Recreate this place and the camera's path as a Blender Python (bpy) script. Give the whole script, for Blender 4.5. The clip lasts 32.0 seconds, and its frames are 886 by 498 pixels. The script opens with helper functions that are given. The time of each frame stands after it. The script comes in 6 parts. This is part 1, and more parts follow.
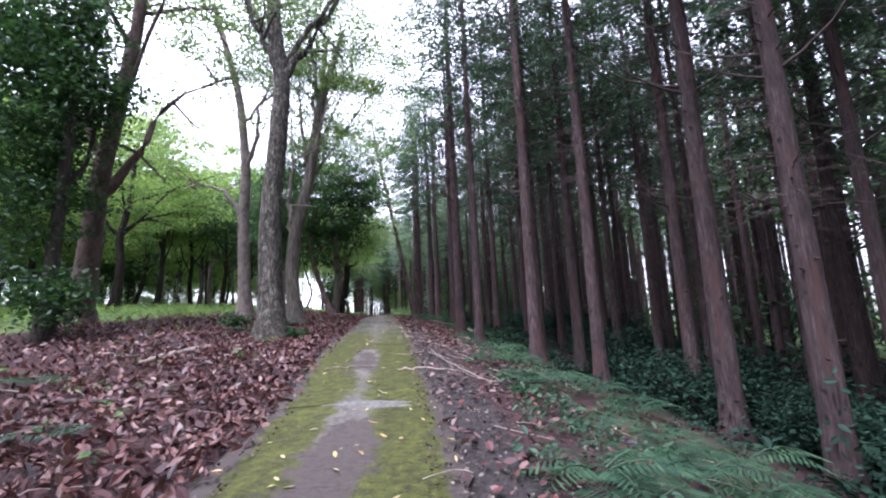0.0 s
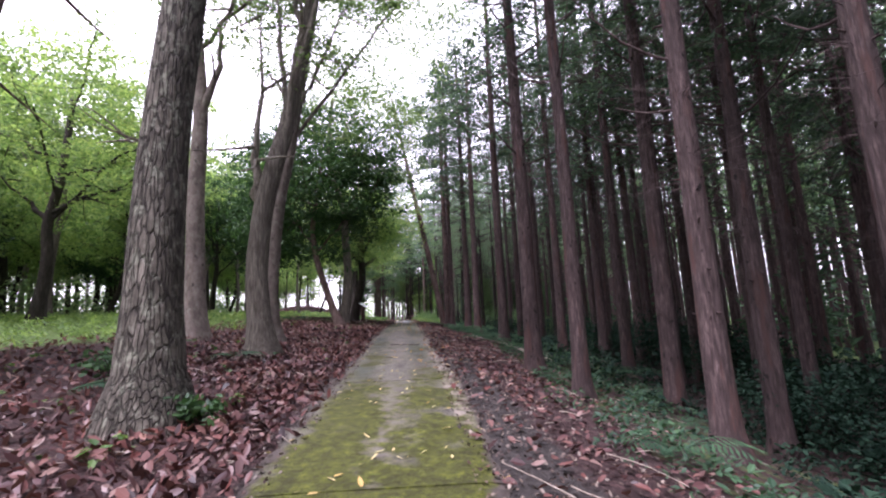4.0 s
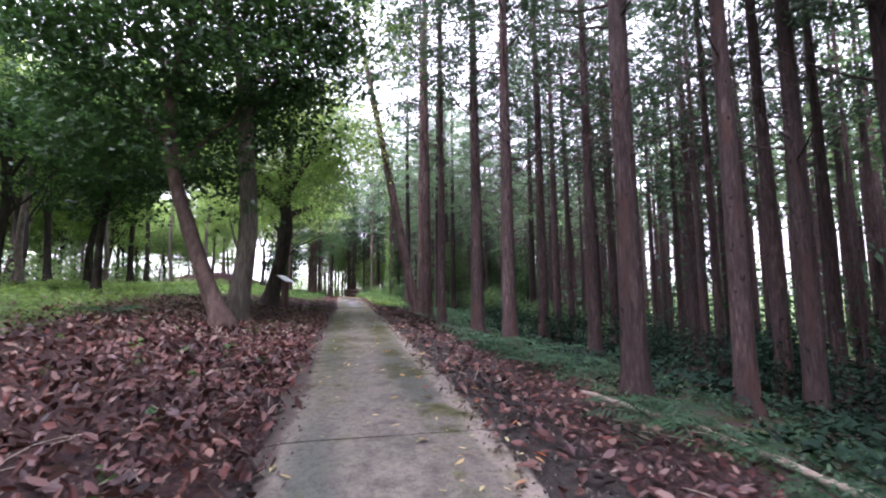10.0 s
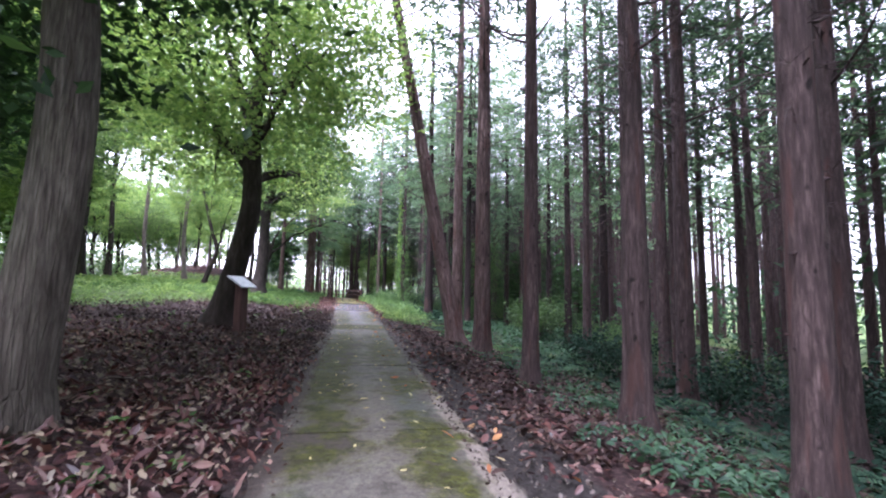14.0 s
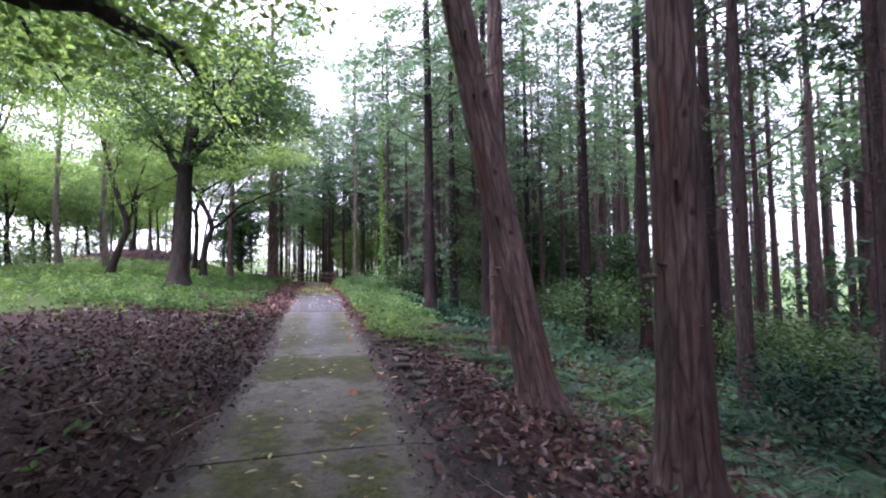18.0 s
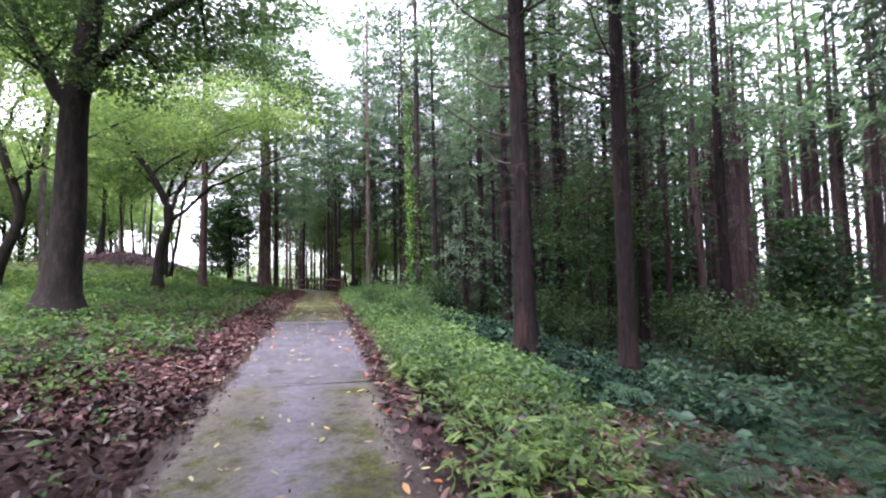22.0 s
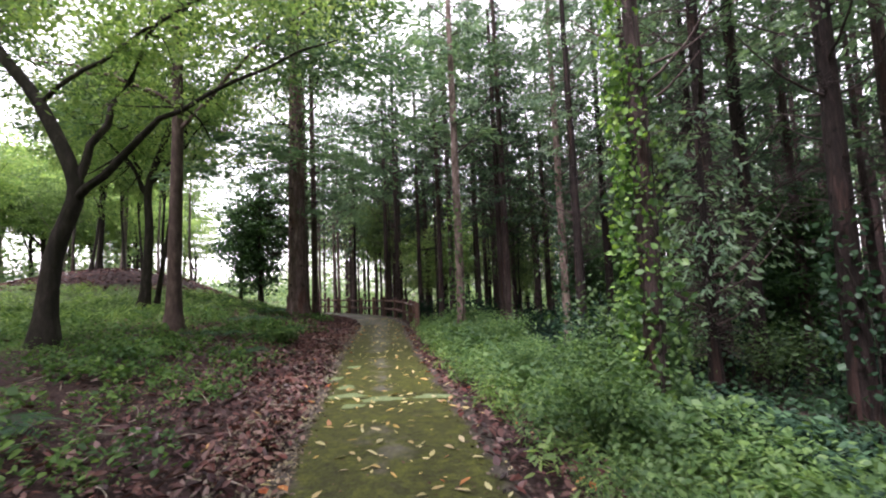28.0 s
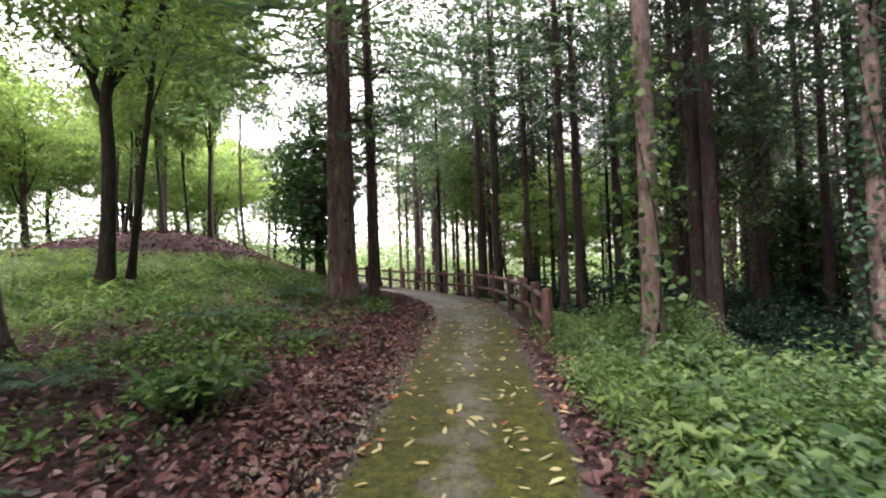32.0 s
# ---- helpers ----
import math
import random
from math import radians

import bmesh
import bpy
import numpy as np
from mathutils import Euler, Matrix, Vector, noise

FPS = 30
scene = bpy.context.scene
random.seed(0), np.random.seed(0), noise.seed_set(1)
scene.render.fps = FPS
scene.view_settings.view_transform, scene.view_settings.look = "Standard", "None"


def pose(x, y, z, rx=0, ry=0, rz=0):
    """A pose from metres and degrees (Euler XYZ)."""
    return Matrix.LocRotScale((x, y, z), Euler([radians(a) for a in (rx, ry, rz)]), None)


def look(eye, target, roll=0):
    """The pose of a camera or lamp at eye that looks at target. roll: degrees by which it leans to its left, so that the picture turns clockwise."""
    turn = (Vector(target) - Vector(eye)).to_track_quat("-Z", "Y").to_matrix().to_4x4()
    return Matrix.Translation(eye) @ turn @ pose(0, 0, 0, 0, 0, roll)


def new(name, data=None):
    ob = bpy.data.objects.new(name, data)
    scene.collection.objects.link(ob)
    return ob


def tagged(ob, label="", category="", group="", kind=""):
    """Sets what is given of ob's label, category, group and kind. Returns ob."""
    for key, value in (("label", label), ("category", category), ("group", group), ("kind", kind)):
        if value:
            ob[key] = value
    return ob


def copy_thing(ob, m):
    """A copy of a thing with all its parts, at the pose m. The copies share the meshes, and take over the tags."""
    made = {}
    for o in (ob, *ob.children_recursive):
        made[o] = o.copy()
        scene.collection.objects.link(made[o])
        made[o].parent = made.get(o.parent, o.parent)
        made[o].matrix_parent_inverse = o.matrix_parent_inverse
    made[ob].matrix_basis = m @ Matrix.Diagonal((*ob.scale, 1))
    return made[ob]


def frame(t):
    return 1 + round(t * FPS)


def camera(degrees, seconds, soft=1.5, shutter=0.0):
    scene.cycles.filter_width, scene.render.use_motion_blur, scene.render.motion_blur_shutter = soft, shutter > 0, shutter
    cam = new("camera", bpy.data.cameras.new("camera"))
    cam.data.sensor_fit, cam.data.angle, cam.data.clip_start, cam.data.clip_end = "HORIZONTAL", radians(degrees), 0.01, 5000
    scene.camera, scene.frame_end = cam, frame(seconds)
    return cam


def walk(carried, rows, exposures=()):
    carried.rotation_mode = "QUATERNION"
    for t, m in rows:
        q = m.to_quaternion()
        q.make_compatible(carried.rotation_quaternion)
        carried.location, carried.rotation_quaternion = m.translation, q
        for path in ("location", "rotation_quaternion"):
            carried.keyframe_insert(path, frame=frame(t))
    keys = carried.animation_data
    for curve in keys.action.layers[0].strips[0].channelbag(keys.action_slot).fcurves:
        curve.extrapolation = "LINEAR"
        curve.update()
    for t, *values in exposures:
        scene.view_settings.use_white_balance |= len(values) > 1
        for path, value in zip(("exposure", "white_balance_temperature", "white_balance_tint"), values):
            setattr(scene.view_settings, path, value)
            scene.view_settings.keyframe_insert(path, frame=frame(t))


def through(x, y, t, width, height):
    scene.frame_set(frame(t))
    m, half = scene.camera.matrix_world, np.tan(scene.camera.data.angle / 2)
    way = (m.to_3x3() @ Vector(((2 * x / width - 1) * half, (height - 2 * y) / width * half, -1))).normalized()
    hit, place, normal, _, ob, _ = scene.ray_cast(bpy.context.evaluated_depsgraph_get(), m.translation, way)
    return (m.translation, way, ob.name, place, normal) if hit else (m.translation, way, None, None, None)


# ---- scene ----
cam = camera(88.4, 32.0, soft=2.1, shutter=0.2)
PATH = [
    (0, (0.000, 0.000, 1.450), (-0.000, 1.970, 1.794), -2.43),
    (0.5, (-0.036, 0.746, 1.500), (-0.059, 2.716, 1.848), -2.32),
    (1, (-0.146, 1.648, 1.573), (-0.188, 3.618, 1.917), -2.40),
    (1.5, (-0.307, 2.381, 1.703), (-0.375, 4.349, 2.057), -2.32),
    (2, (-0.440, 3.182, 1.824), (-0.503, 5.149, 2.183), -2.52),
    (2.5, (-0.567, 3.992, 1.931), (-0.633, 5.956, 2.307), -2.50),
    (3, (-0.679, 4.887, 2.023), (-0.753, 6.855, 2.374), -2.43),
    (3.5, (-0.747, 5.657, 2.089), (-0.849, 7.624, 2.434), -2.41),
    (5.5, (-1.495, 8.880, 2.600), (-1.534, 10.855, 2.915), -0.87),
    (6, (-1.696, 9.817, 2.665), (-1.699, 11.795, 2.958), -0.82),
    (6.5, (-1.903, 10.662, 2.725), (-1.863, 12.642, 3.008), -0.81),
    (7, (-2.019, 11.630, 2.774), (-1.937, 13.611, 3.036), -0.89),
    (7.5, (-2.196, 12.547, 2.850), (-2.076, 14.523, 3.136), -0.89),
    (8, (-2.312, 13.528, 2.915), (-2.176, 15.503, 3.200), -0.77),
    (8.5, (-2.505, 14.381, 2.983), (-2.390, 16.357, 3.268), -0.75),
    (9, (-2.696, 15.313, 3.002), (-2.574, 17.291, 3.265), -0.74),
    (9.5, (-2.882, 16.183, 3.060), (-2.735, 18.163, 3.303), -0.56),
    (10, (-2.916, 17.153, 3.071), (-2.751, 19.134, 3.286), -0.53),
    (10.5, (-2.992, 18.050, 3.123), (-2.833, 20.031, 3.351), -0.36),
    (11, (-3.076, 18.898, 3.190), (-2.915, 20.877, 3.433), 0.17),
    (11.5, (-3.164, 19.797, 3.295), (-2.992, 21.774, 3.543), 0.37),
    (12, (-3.220, 20.699, 3.351), (-3.058, 22.677, 3.593), 0.58),
    (12.5, (-3.385, 21.619, 3.425), (-3.224, 23.599, 3.661), 0.88),
    (13, (-3.496, 22.515, 3.453), (-3.350, 24.497, 3.685), 0.96),
    (13.5, (-3.669, 23.432, 3.523), (-3.522, 25.414, 3.752), 1.16),
    (14, (-3.810, 24.305, 3.594), (-3.658, 26.288, 3.806), 1.18),
    (14.5, (-3.960, 25.333, 3.663), (-3.752, 27.313, 3.857), 1.13),
    (16.5, (-3.590, 28.712, 3.920), (-3.265, 30.680, 4.063), -0.82),
    (17, (-3.741, 29.633, 3.930), (-3.464, 31.608, 4.080), -0.79),
    (17.5, (-4.088, 30.684, 3.955), (-3.841, 32.665, 4.071), -0.76),
    (18, (-4.254, 31.534, 3.952), (-4.002, 33.515, 4.059), -0.73),
    (18.5, (-4.456, 32.555, 4.016), (-4.178, 34.533, 4.113), -0.75),
    (19, (-4.518, 33.466, 4.018), (-4.259, 35.446, 4.125), -0.97),
    (19.5, (-4.690, 34.481, 4.053), (-4.431, 36.460, 4.171), -0.99),
    (20, (-4.715, 35.344, 4.053), (-4.461, 37.324, 4.186), -1.02),
    (20.5, (-4.793, 36.322, 4.074), (-4.497, 38.296, 4.198), -1.09),
    (21, (-4.803, 37.174, 4.065), (-4.516, 39.150, 4.180), -1.11),
    (21.5, (-4.926, 38.173, 4.099), (-4.670, 40.154, 4.199), -1.08),
    (22, (-5.058, 39.007, 4.116), (-4.836, 40.991, 4.239), -1.11),
    (22.5, (-5.219, 39.930, 4.196), (-5.020, 41.916, 4.316), -1.05),
    (23, (-5.403, 40.726, 4.196), (-5.240, 42.712, 4.365), -1.14),
    (23.5, (-5.578, 41.611, 4.302), (-5.396, 43.594, 4.489), -1.12),
    (24, (-5.676, 42.327, 4.324), (-5.484, 44.306, 4.540), -1.24),
    (24.5, (-5.812, 43.270, 4.342), (-5.573, 45.247, 4.524), -1.34),
    (25, (-5.920, 44.074, 4.347), (-5.675, 46.051, 4.518), -1.35),
    (25.5, (-6.060, 45.080, 4.357), (-5.850, 47.062, 4.514), -1.40),
    (26, (-6.267, 45.985, 4.402), (-6.153, 47.971, 4.610), -1.45),
    (26.5, (-6.556, 46.944, 4.491), (-6.509, 48.932, 4.704), -1.51),
    (28.5, (-6.939, 50.355, 4.616), (-6.946, 52.348, 4.780), -2.64),
    (29, (-6.960, 51.418, 4.662), (-7.019, 53.410, 4.828), -2.51),
    (29.5, (-7.062, 52.501, 4.637), (-7.194, 54.491, 4.788), -2.45),
    (30, (-7.291, 53.483, 4.632), (-7.512, 55.467, 4.764), -2.33),
    (30.5, (-7.441, 54.485, 4.598), (-7.716, 56.464, 4.687), -2.40),
    (31, (-7.591, 55.439, 4.583), (-7.919, 57.411, 4.661), -2.22),
    (31.5, (-7.708, 56.402, 4.576), (-8.067, 58.369, 4.632), -2.06),
    (32, (-7.928, 57.299, 4.645), (-8.328, 59.258, 4.691), -1.96),
]
EXPOSURES = [(0, 2.45, 5600, 28), (6, 2.4, 6200, 35), (8, 2.65, 6100, 34), (11, 3.0, 5800, 32), (14, 3.15, 5650, 30), (19, 2.7, 5750, 35), (23, 2.8, 6000, 30), (26, 2.7, 6300, 27), (29, 2.65, 6500, 25), (32, 3.12, 6700, 26)]
walk(cam, [(t, look(eye, target, roll)) for t, eye, target, roll in PATH], EXPOSURES)

# ---------------------------------------------------------------- light
world = bpy.data.worlds.new("overcast_sky")
scene.world = world
world.use_nodes = True
wn, wl = world.node_tree.nodes, world.node_tree.links
wn.clear()
sky = wn.new("ShaderNodeTexSky")
sky.sky_type, sky.sun_disc = "NISHITA", False
sky.sun_elevation, sky.sun_rotation = radians(62), radians(-40)
sky.air_density, sky.dust_density, sky.ozone_density = 1.0, 2.0, 1.0
grey = wn.new("ShaderNodeHueSaturation")
grey.inputs["Saturation"].default_value = 0.15
back = wn.new("ShaderNodeBackground")
back.inputs["Strength"].default_value = 0.125
wout = wn.new("ShaderNodeOutputWorld")
wl.new(sky.outputs[0], grey.inputs["Color"])
wl.new(grey.outputs[0], back.inputs["Color"])
wl.new(back.outputs[0], wout.inputs["Surface"])
sun = new("sun", bpy.data.lights.new("sun", "SUN"))
sun.data.energy, sun.data.angle, sun.data.color = 1.5, radians(25), (1.0, 0.97, 0.93)
sun.matrix_world = look((-20, 10, 60), (0, 40, 0))


# ---------------------------------------------------------------- materials
def material(name, rough=0.8):
    m = bpy.data.materials.new(name)
    m.use_nodes = True
    n, l = m.node_tree.nodes, m.node_tree.links
    b = n["Principled BSDF"]
    b.inputs["Roughness"].default_value = rough
    b.inputs["Specular IOR Level"].default_value = 0.3
    return m, n, l, b


def noise_tex(n, l, vec, scale, detail=4.0, rough=0.6):
    t = n.new("ShaderNodeTexNoise")
    t.inputs["Scale"].default_value, t.inputs["Detail"].default_value, t.inputs["Roughness"].default_value = scale, detail, rough
    if vec:
        l.new(vec, t.inputs["Vector"])
    return t.outputs["Fac"]


def ramp(n, l, fac, *stops):
    r = n.new("ShaderNodeValToRGB")
    e = r.color_ramp.elements
    while len(e) < len(stops):
        e.new(0.5)
    for k, (p, c) in enumerate(stops):
        e[k].position, e[k].color = p, (*c, 1)
    l.new(fac, r.inputs["Fac"])
    return r.outputs["Color"]


def mixc(n, l, fac, a, b, how="MIX"):
    m = n.new("ShaderNodeMix")
    m.data_type, m.blend_type = "RGBA", how
    for value, sock in ((fac, m.inputs[0]), (a, m.inputs[6]), (b, m.inputs[7])):
        if isinstance(value, (int, float)):
            sock.default_value = value
        elif isinstance(value, tuple):
            sock.default_value = (*value, 1)
        else:
            l.new(value, sock)
    return m.outputs[2]


def mapped(n, l, kind, scale):
    c = n.new("ShaderNodeTexCoord")
    m = n.new("ShaderNodeMapping")
    m.inputs["Scale"].default_value = scale
    l.new(c.outputs[kind], m.inputs["Vector"])
    return m.outputs["Vector"]


def bump(n, l, b, height, strength, dist=0.02):
    k = n.new("ShaderNodeBump")
    k.inputs["Strength"].default_value, k.inputs["Distance"].default_value = strength, dist
    l.new(height, k.inputs["Height"])
    l.new(k.outputs["Normal"], b.inputs["Normal"])


def cells(n, l, vec, scale, feature, wobble=0.35):
    """Voronoi cells on stretched coordinates that noise bends."""
    t = n.new("ShaderNodeTexNoise")
    t.inputs["Scale"].default_value, t.inputs["Detail"].default_value = 1.3, 3.0
    l.new(vec, t.inputs["Vector"])
    push = n.new("ShaderNodeVectorMath")
    push.operation = "MULTIPLY_ADD"
    push.inputs[1].default_value = (2 * wobble,) * 3
    l.new(t.outputs["Color"], push.inputs[0])
    l.new(vec, push.inputs[2])
    v = n.new("ShaderNodeTexVoronoi")
    v.feature = feature
    v.inputs["Scale"].default_value = scale
    l.new(push.outputs[0], v.inputs["Vector"])
    return v.outputs["Distance"]


def bark(name, dark, mid, light, stretch=(14, 14, 1.6), depth=0.9, lichen=None, rough=0.9, crack=None, red=None, knots=False, deep=1.0):
    """Bark: fibres, wide tonal patches, cracks between plates, knots and bare reddish streaks."""
    m, n, l, b = material(name, rough)
    fib = noise_tex(n, l, mapped(n, l, "Object", stretch), 1.0, 7.0, 0.7)
    big = noise_tex(n, l, mapped(n, l, "Object", (2.6, 2.6, 0.8)), 1.0, 4.0, 0.65)
    info = n.new("ShaderNodeObjectInfo")
    col = ramp(n, l, fib, (0.3, dark), (0.5, mid), (0.72, light))
    col = mixc(n, l, ramp(n, l, big, (0.38, (0, 0, 0)), (0.66, (0.7, 0.7, 0.7))), col, tuple(0.5 * c for c in mid))
    if red:
        streak = noise_tex(n, l, mapped(n, l, "Object", (5, 5, 0.7)), 1.0, 4.0, 0.6)
        col = mixc(n, l, ramp(n, l, streak, (0.54, (0, 0, 0)), (0.63, (0.75, 0.75, 0.75))), col, red)
    height = fib
    if crack:
        gap = cells(n, l, mapped(n, l, "Object", crack), 1.0, "DISTANCE_TO_EDGE")
        edge = ramp(n, l, gap, (0.0, (1 - deep,) * 3), (0.14, (1, 1, 1)))
        col = mixc(n, l, edge, tuple(0.55 * c for c in dark), col)
        both = n.new("ShaderNodeMath")
        both.operation = "MULTIPLY_ADD"
        both.inputs[1].default_value = 0.5
        l.new(fib, both.inputs[0])
        l.new(edge, both.inputs[2])
        height = both.outputs[0]
    if knots:
        spot = cells(n, l, mapped(n, l, "Object", (3.8, 3.8, 2.7)), 1.0, "F1", 0.45)
        col = mixc(n, l, ramp(n, l, spot, (0.08, (0.9, 0.9, 0.9)), (0.17, (0, 0, 0))), col, tuple(0.4 * c for c in dark))
    if lichen:
        spot = noise_tex(n, l, mapped(n, l, "Object", (9, 9, 6)), 1.0, 6.0, 0.75)
        col = mixc(n, l, ramp(n, l, spot, (0.52, (0, 0, 0)), (0.64, (0.8, 0.8, 0.8))), col, lichen)
    tone = n.new("ShaderNodeMapRange")
    tone.inputs["To Min"].default_value, tone.inputs["To Max"].default_value = 0.75, 1.25
    l.new(info.outputs["Random"], tone.inputs["Value"])
    hs = n.new("ShaderNodeHueSaturation")
    l.new(tone.outputs[0], hs.inputs["Value"])
    l.new(col, hs.inputs["Color"])
    l.new(hs.outputs[0], b.inputs["Base Color"])
    bump(n, l, b, height, depth, 0.04)
    return m


def leafy(name, *cols, through=0.35, rough=0.55, gloss=0.025):
    """Foliage: colours vary leaf by leaf, and a share of the light passes through."""
    m = bpy.data.materials.new(name)
    m.use_nodes = True
    n, l = m.node_tree.nodes, m.node_tree.links
    n.clear()
    g = n.new("ShaderNodeNewGeometry")
    r = n.new("ShaderNodeValToRGB")
    e = r.color_ramp.elements
    while len(e) < len(cols):
        e.new(0.5)
    for k, c in enumerate(cols):
        e[k].position, e[k].color = k / max(1, len(cols) - 1), (*c, 1)
    l.new(g.outputs["Random Per Island"], r.inputs["Fac"])
    patch = noise_tex(n, l, mapped(n, l, "Object", (0.9, 0.9, 0.9)), 1.0, 2.0)
    col = mixc(n, l, 1.0, r.outputs["Color"], ramp(n, l, patch, (0.3, (0.6, 0.66, 0.66)), (0.7, (1.25, 1.2, 1.0))), "MULTIPLY")
    d = n.new("ShaderNodeBsdfDiffuse")
    t = n.new("ShaderNodeBsdfTranslucent")
    s = n.new("ShaderNodeBsdfGlossy")
    s.inputs["Roughness"].default_value = rough
    s.inputs["Color"].default_value = (0.9, 0.95, 1.0, 1)
    l.new(col, d.inputs["Color"])
    l.new(mixc(n, l, 1.0, col, (1.25, 1.25, 0.85), "MULTIPLY"), t.inputs["Color"])
    a, c = n.new("ShaderNodeMixShader"), n.new("ShaderNodeMixShader")
    a.inputs[0].default_value, c.inputs[0].default_value = through, gloss
    l.new(d.outputs[0], a.inputs[1]), l.new(t.outputs[0], a.inputs[2])
    l.new(a.outputs[0], c.inputs[1]), l.new(s.outputs[0], c.inputs[2])
    o = n.new("ShaderNodeOutputMaterial")
    l.new(c.outputs[0], o.inputs["Surface"])
    return m


M_CEDAR = bark("cedar_bark", (0.014, 0.0095, 0.0092), (0.056, 0.038, 0.0375), (0.15, 0.108, 0.104), (22, 22, 3.2), 1.0, crack=(20, 20, 2.6), red=(0.07, 0.035, 0.03), knots=True, deep=0.16)
# Cedar bark again: damp tone, darkened further for the shade inside the stand.
M_CEDAR_SHADED = bark("damp_shaded_cedar_bark", (0.00504, 0.00324, 0.00317), (0.018, 0.0115, 0.0112), (0.0504, 0.0346, 0.0324), (22, 22, 3.2), 1.0, crack=(20, 20, 2.4), red=(0.05, 0.026, 0.022), knots=True, deep=0.2)
M_CEDAR_RED = bark("red_cedar_bark", (0.035, 0.022, 0.021), (0.14, 0.094, 0.088), (0.3, 0.225, 0.212), (16, 16, 2.2), 1.0, crack=(13, 13, 1.6), red=(0.11, 0.048, 0.038), knots=True, deep=0.4)
M_PINE = bark("flaking_pine_bark", (0.06, 0.042, 0.036), (0.17, 0.125, 0.11), (0.31, 0.245, 0.22), (9, 9, 4), 1.0, knots=True)
M_OAK = bark("oak_bark", (0.02, 0.017, 0.013), (0.095, 0.084, 0.068), (0.25, 0.225, 0.19), (13, 13, 2.6), 1.0, (0.22, 0.23, 0.18), crack=(20, 20, 3), deep=0.75)
M_FURROW = bark("furrowed_bark", (0.05, 0.042, 0.034), (0.2, 0.175, 0.145), (0.42, 0.385, 0.325), (24, 24, 2.6), 1.0, crack=(26, 26, 2.0), deep=0.3)
M_CAMELLIA = bark("smooth_purplish_bark", (0.035, 0.023, 0.021), (0.1, 0.068, 0.06), (0.19, 0.14, 0.125), (8, 8, 3), 0.5)
M_GREYBARK = bark("grey_bark", (0.06, 0.048, 0.042), (0.17, 0.138, 0.122), (0.27, 0.23, 0.205), (7, 7, 3.0), 0.6, (0.22, 0.21, 0.175), knots=True)
M_DARKBARK = bark("dark_bark", (0.011, 0.009, 0.008), (0.034, 0.027, 0.023), (0.085, 0.07, 0.062), (9, 9, 2.5), 0.8)
M_DEADTWIG = bark("dead_twig", (0.028, 0.019, 0.018), (0.066, 0.047, 0.045), (0.12, 0.092, 0.09), (10, 10, 10), 0.3)
M_CEDAR_LEAF = leafy("cedar_foliage", (0.028, 0.054, 0.038), (0.046, 0.086, 0.058), (0.075, 0.13, 0.084), through=0.42, gloss=0.02)
# Bluish conifer green, paled to put distance haze into the colour.
M_BLUE_HAZE_LEAF = leafy("haze_paled_bluish_foliage", (0.1, 0.185, 0.13), (0.16, 0.27, 0.18), (0.22, 0.345, 0.225), through=0.55, gloss=0.03)
M_OAK_LEAF = leafy("oak_leaves", (0.06, 0.11, 0.045), (0.105, 0.18, 0.065), (0.17, 0.25, 0.1), through=0.5)
M_MID_LEAF = leafy("mid_green_leaves", (0.035, 0.075, 0.03), (0.062, 0.12, 0.045), (0.105, 0.175, 0.065), through=0.42)
M_LIGHT_LEAF = leafy("light_leaves", (0.115, 0.205, 0.075), (0.19, 0.305, 0.11), (0.3, 0.41, 0.16), through=0.58)
# Paler copy of the cedar foliage: backlight and haze are in its colour.
M_CEDAR_BACKLIT = leafy("backlit_cedar_foliage", (0.072, 0.135, 0.09), (0.115, 0.2, 0.13), (0.165, 0.265, 0.165), through=0.52, gloss=0.02)
M_DARK_LEAF = leafy("evergreen_leaves", (0.02, 0.05, 0.022), (0.035, 0.085, 0.032), (0.06, 0.13, 0.045), through=0.35, gloss=0.025, rough=0.5)
M_IVY = leafy("ivy_leaves", (0.06, 0.14, 0.04), (0.13, 0.27, 0.06), (0.25, 0.41, 0.09), through=0.45)
M_WEED = leafy("weed_leaves", (0.04, 0.09, 0.036), (0.08, 0.155, 0.058), (0.15, 0.25, 0.095), through=0.45, gloss=0.02)
# Leaf green taken near black: the shade under the cedars is in the colour.
M_SHADE = leafy("shade_darkened_leaves", (0.009, 0.022, 0.016), (0.015, 0.036, 0.026), (0.027, 0.056, 0.04), through=0.1, gloss=0.006)
M_FERN = leafy("fern_leaves", (0.022, 0.058, 0.034), (0.038, 0.093, 0.052), (0.062, 0.13, 0.07), through=0.35)
M_HERB = leafy("herb_leaves", (0.04, 0.09, 0.032), (0.075, 0.15, 0.05), (0.14, 0.24, 0.075), through=0.4, gloss=0.015)
M_GRASS = leafy("grass_blades", (0.1, 0.18, 0.06), (0.16, 0.265, 0.085), (0.25, 0.36, 0.13), through=0.5)
M_LITTER = leafy("fallen_leaves", (0.018, 0.009, 0.0095), (0.072, 0.032, 0.036), (0.145, 0.078, 0.08), (0.115, 0.042, 0.041), (0.26, 0.175, 0.172), through=0.08, rough=0.4, gloss=0.02)
M_WET_LITTER = leafy("wet_fallen_leaves", (0.012, 0.008, 0.0078), (0.036, 0.02, 0.019), (0.075, 0.045, 0.042), (0.05, 0.026, 0.023), (0.12, 0.09, 0.085), through=0.04, rough=0.3, gloss=0.02)
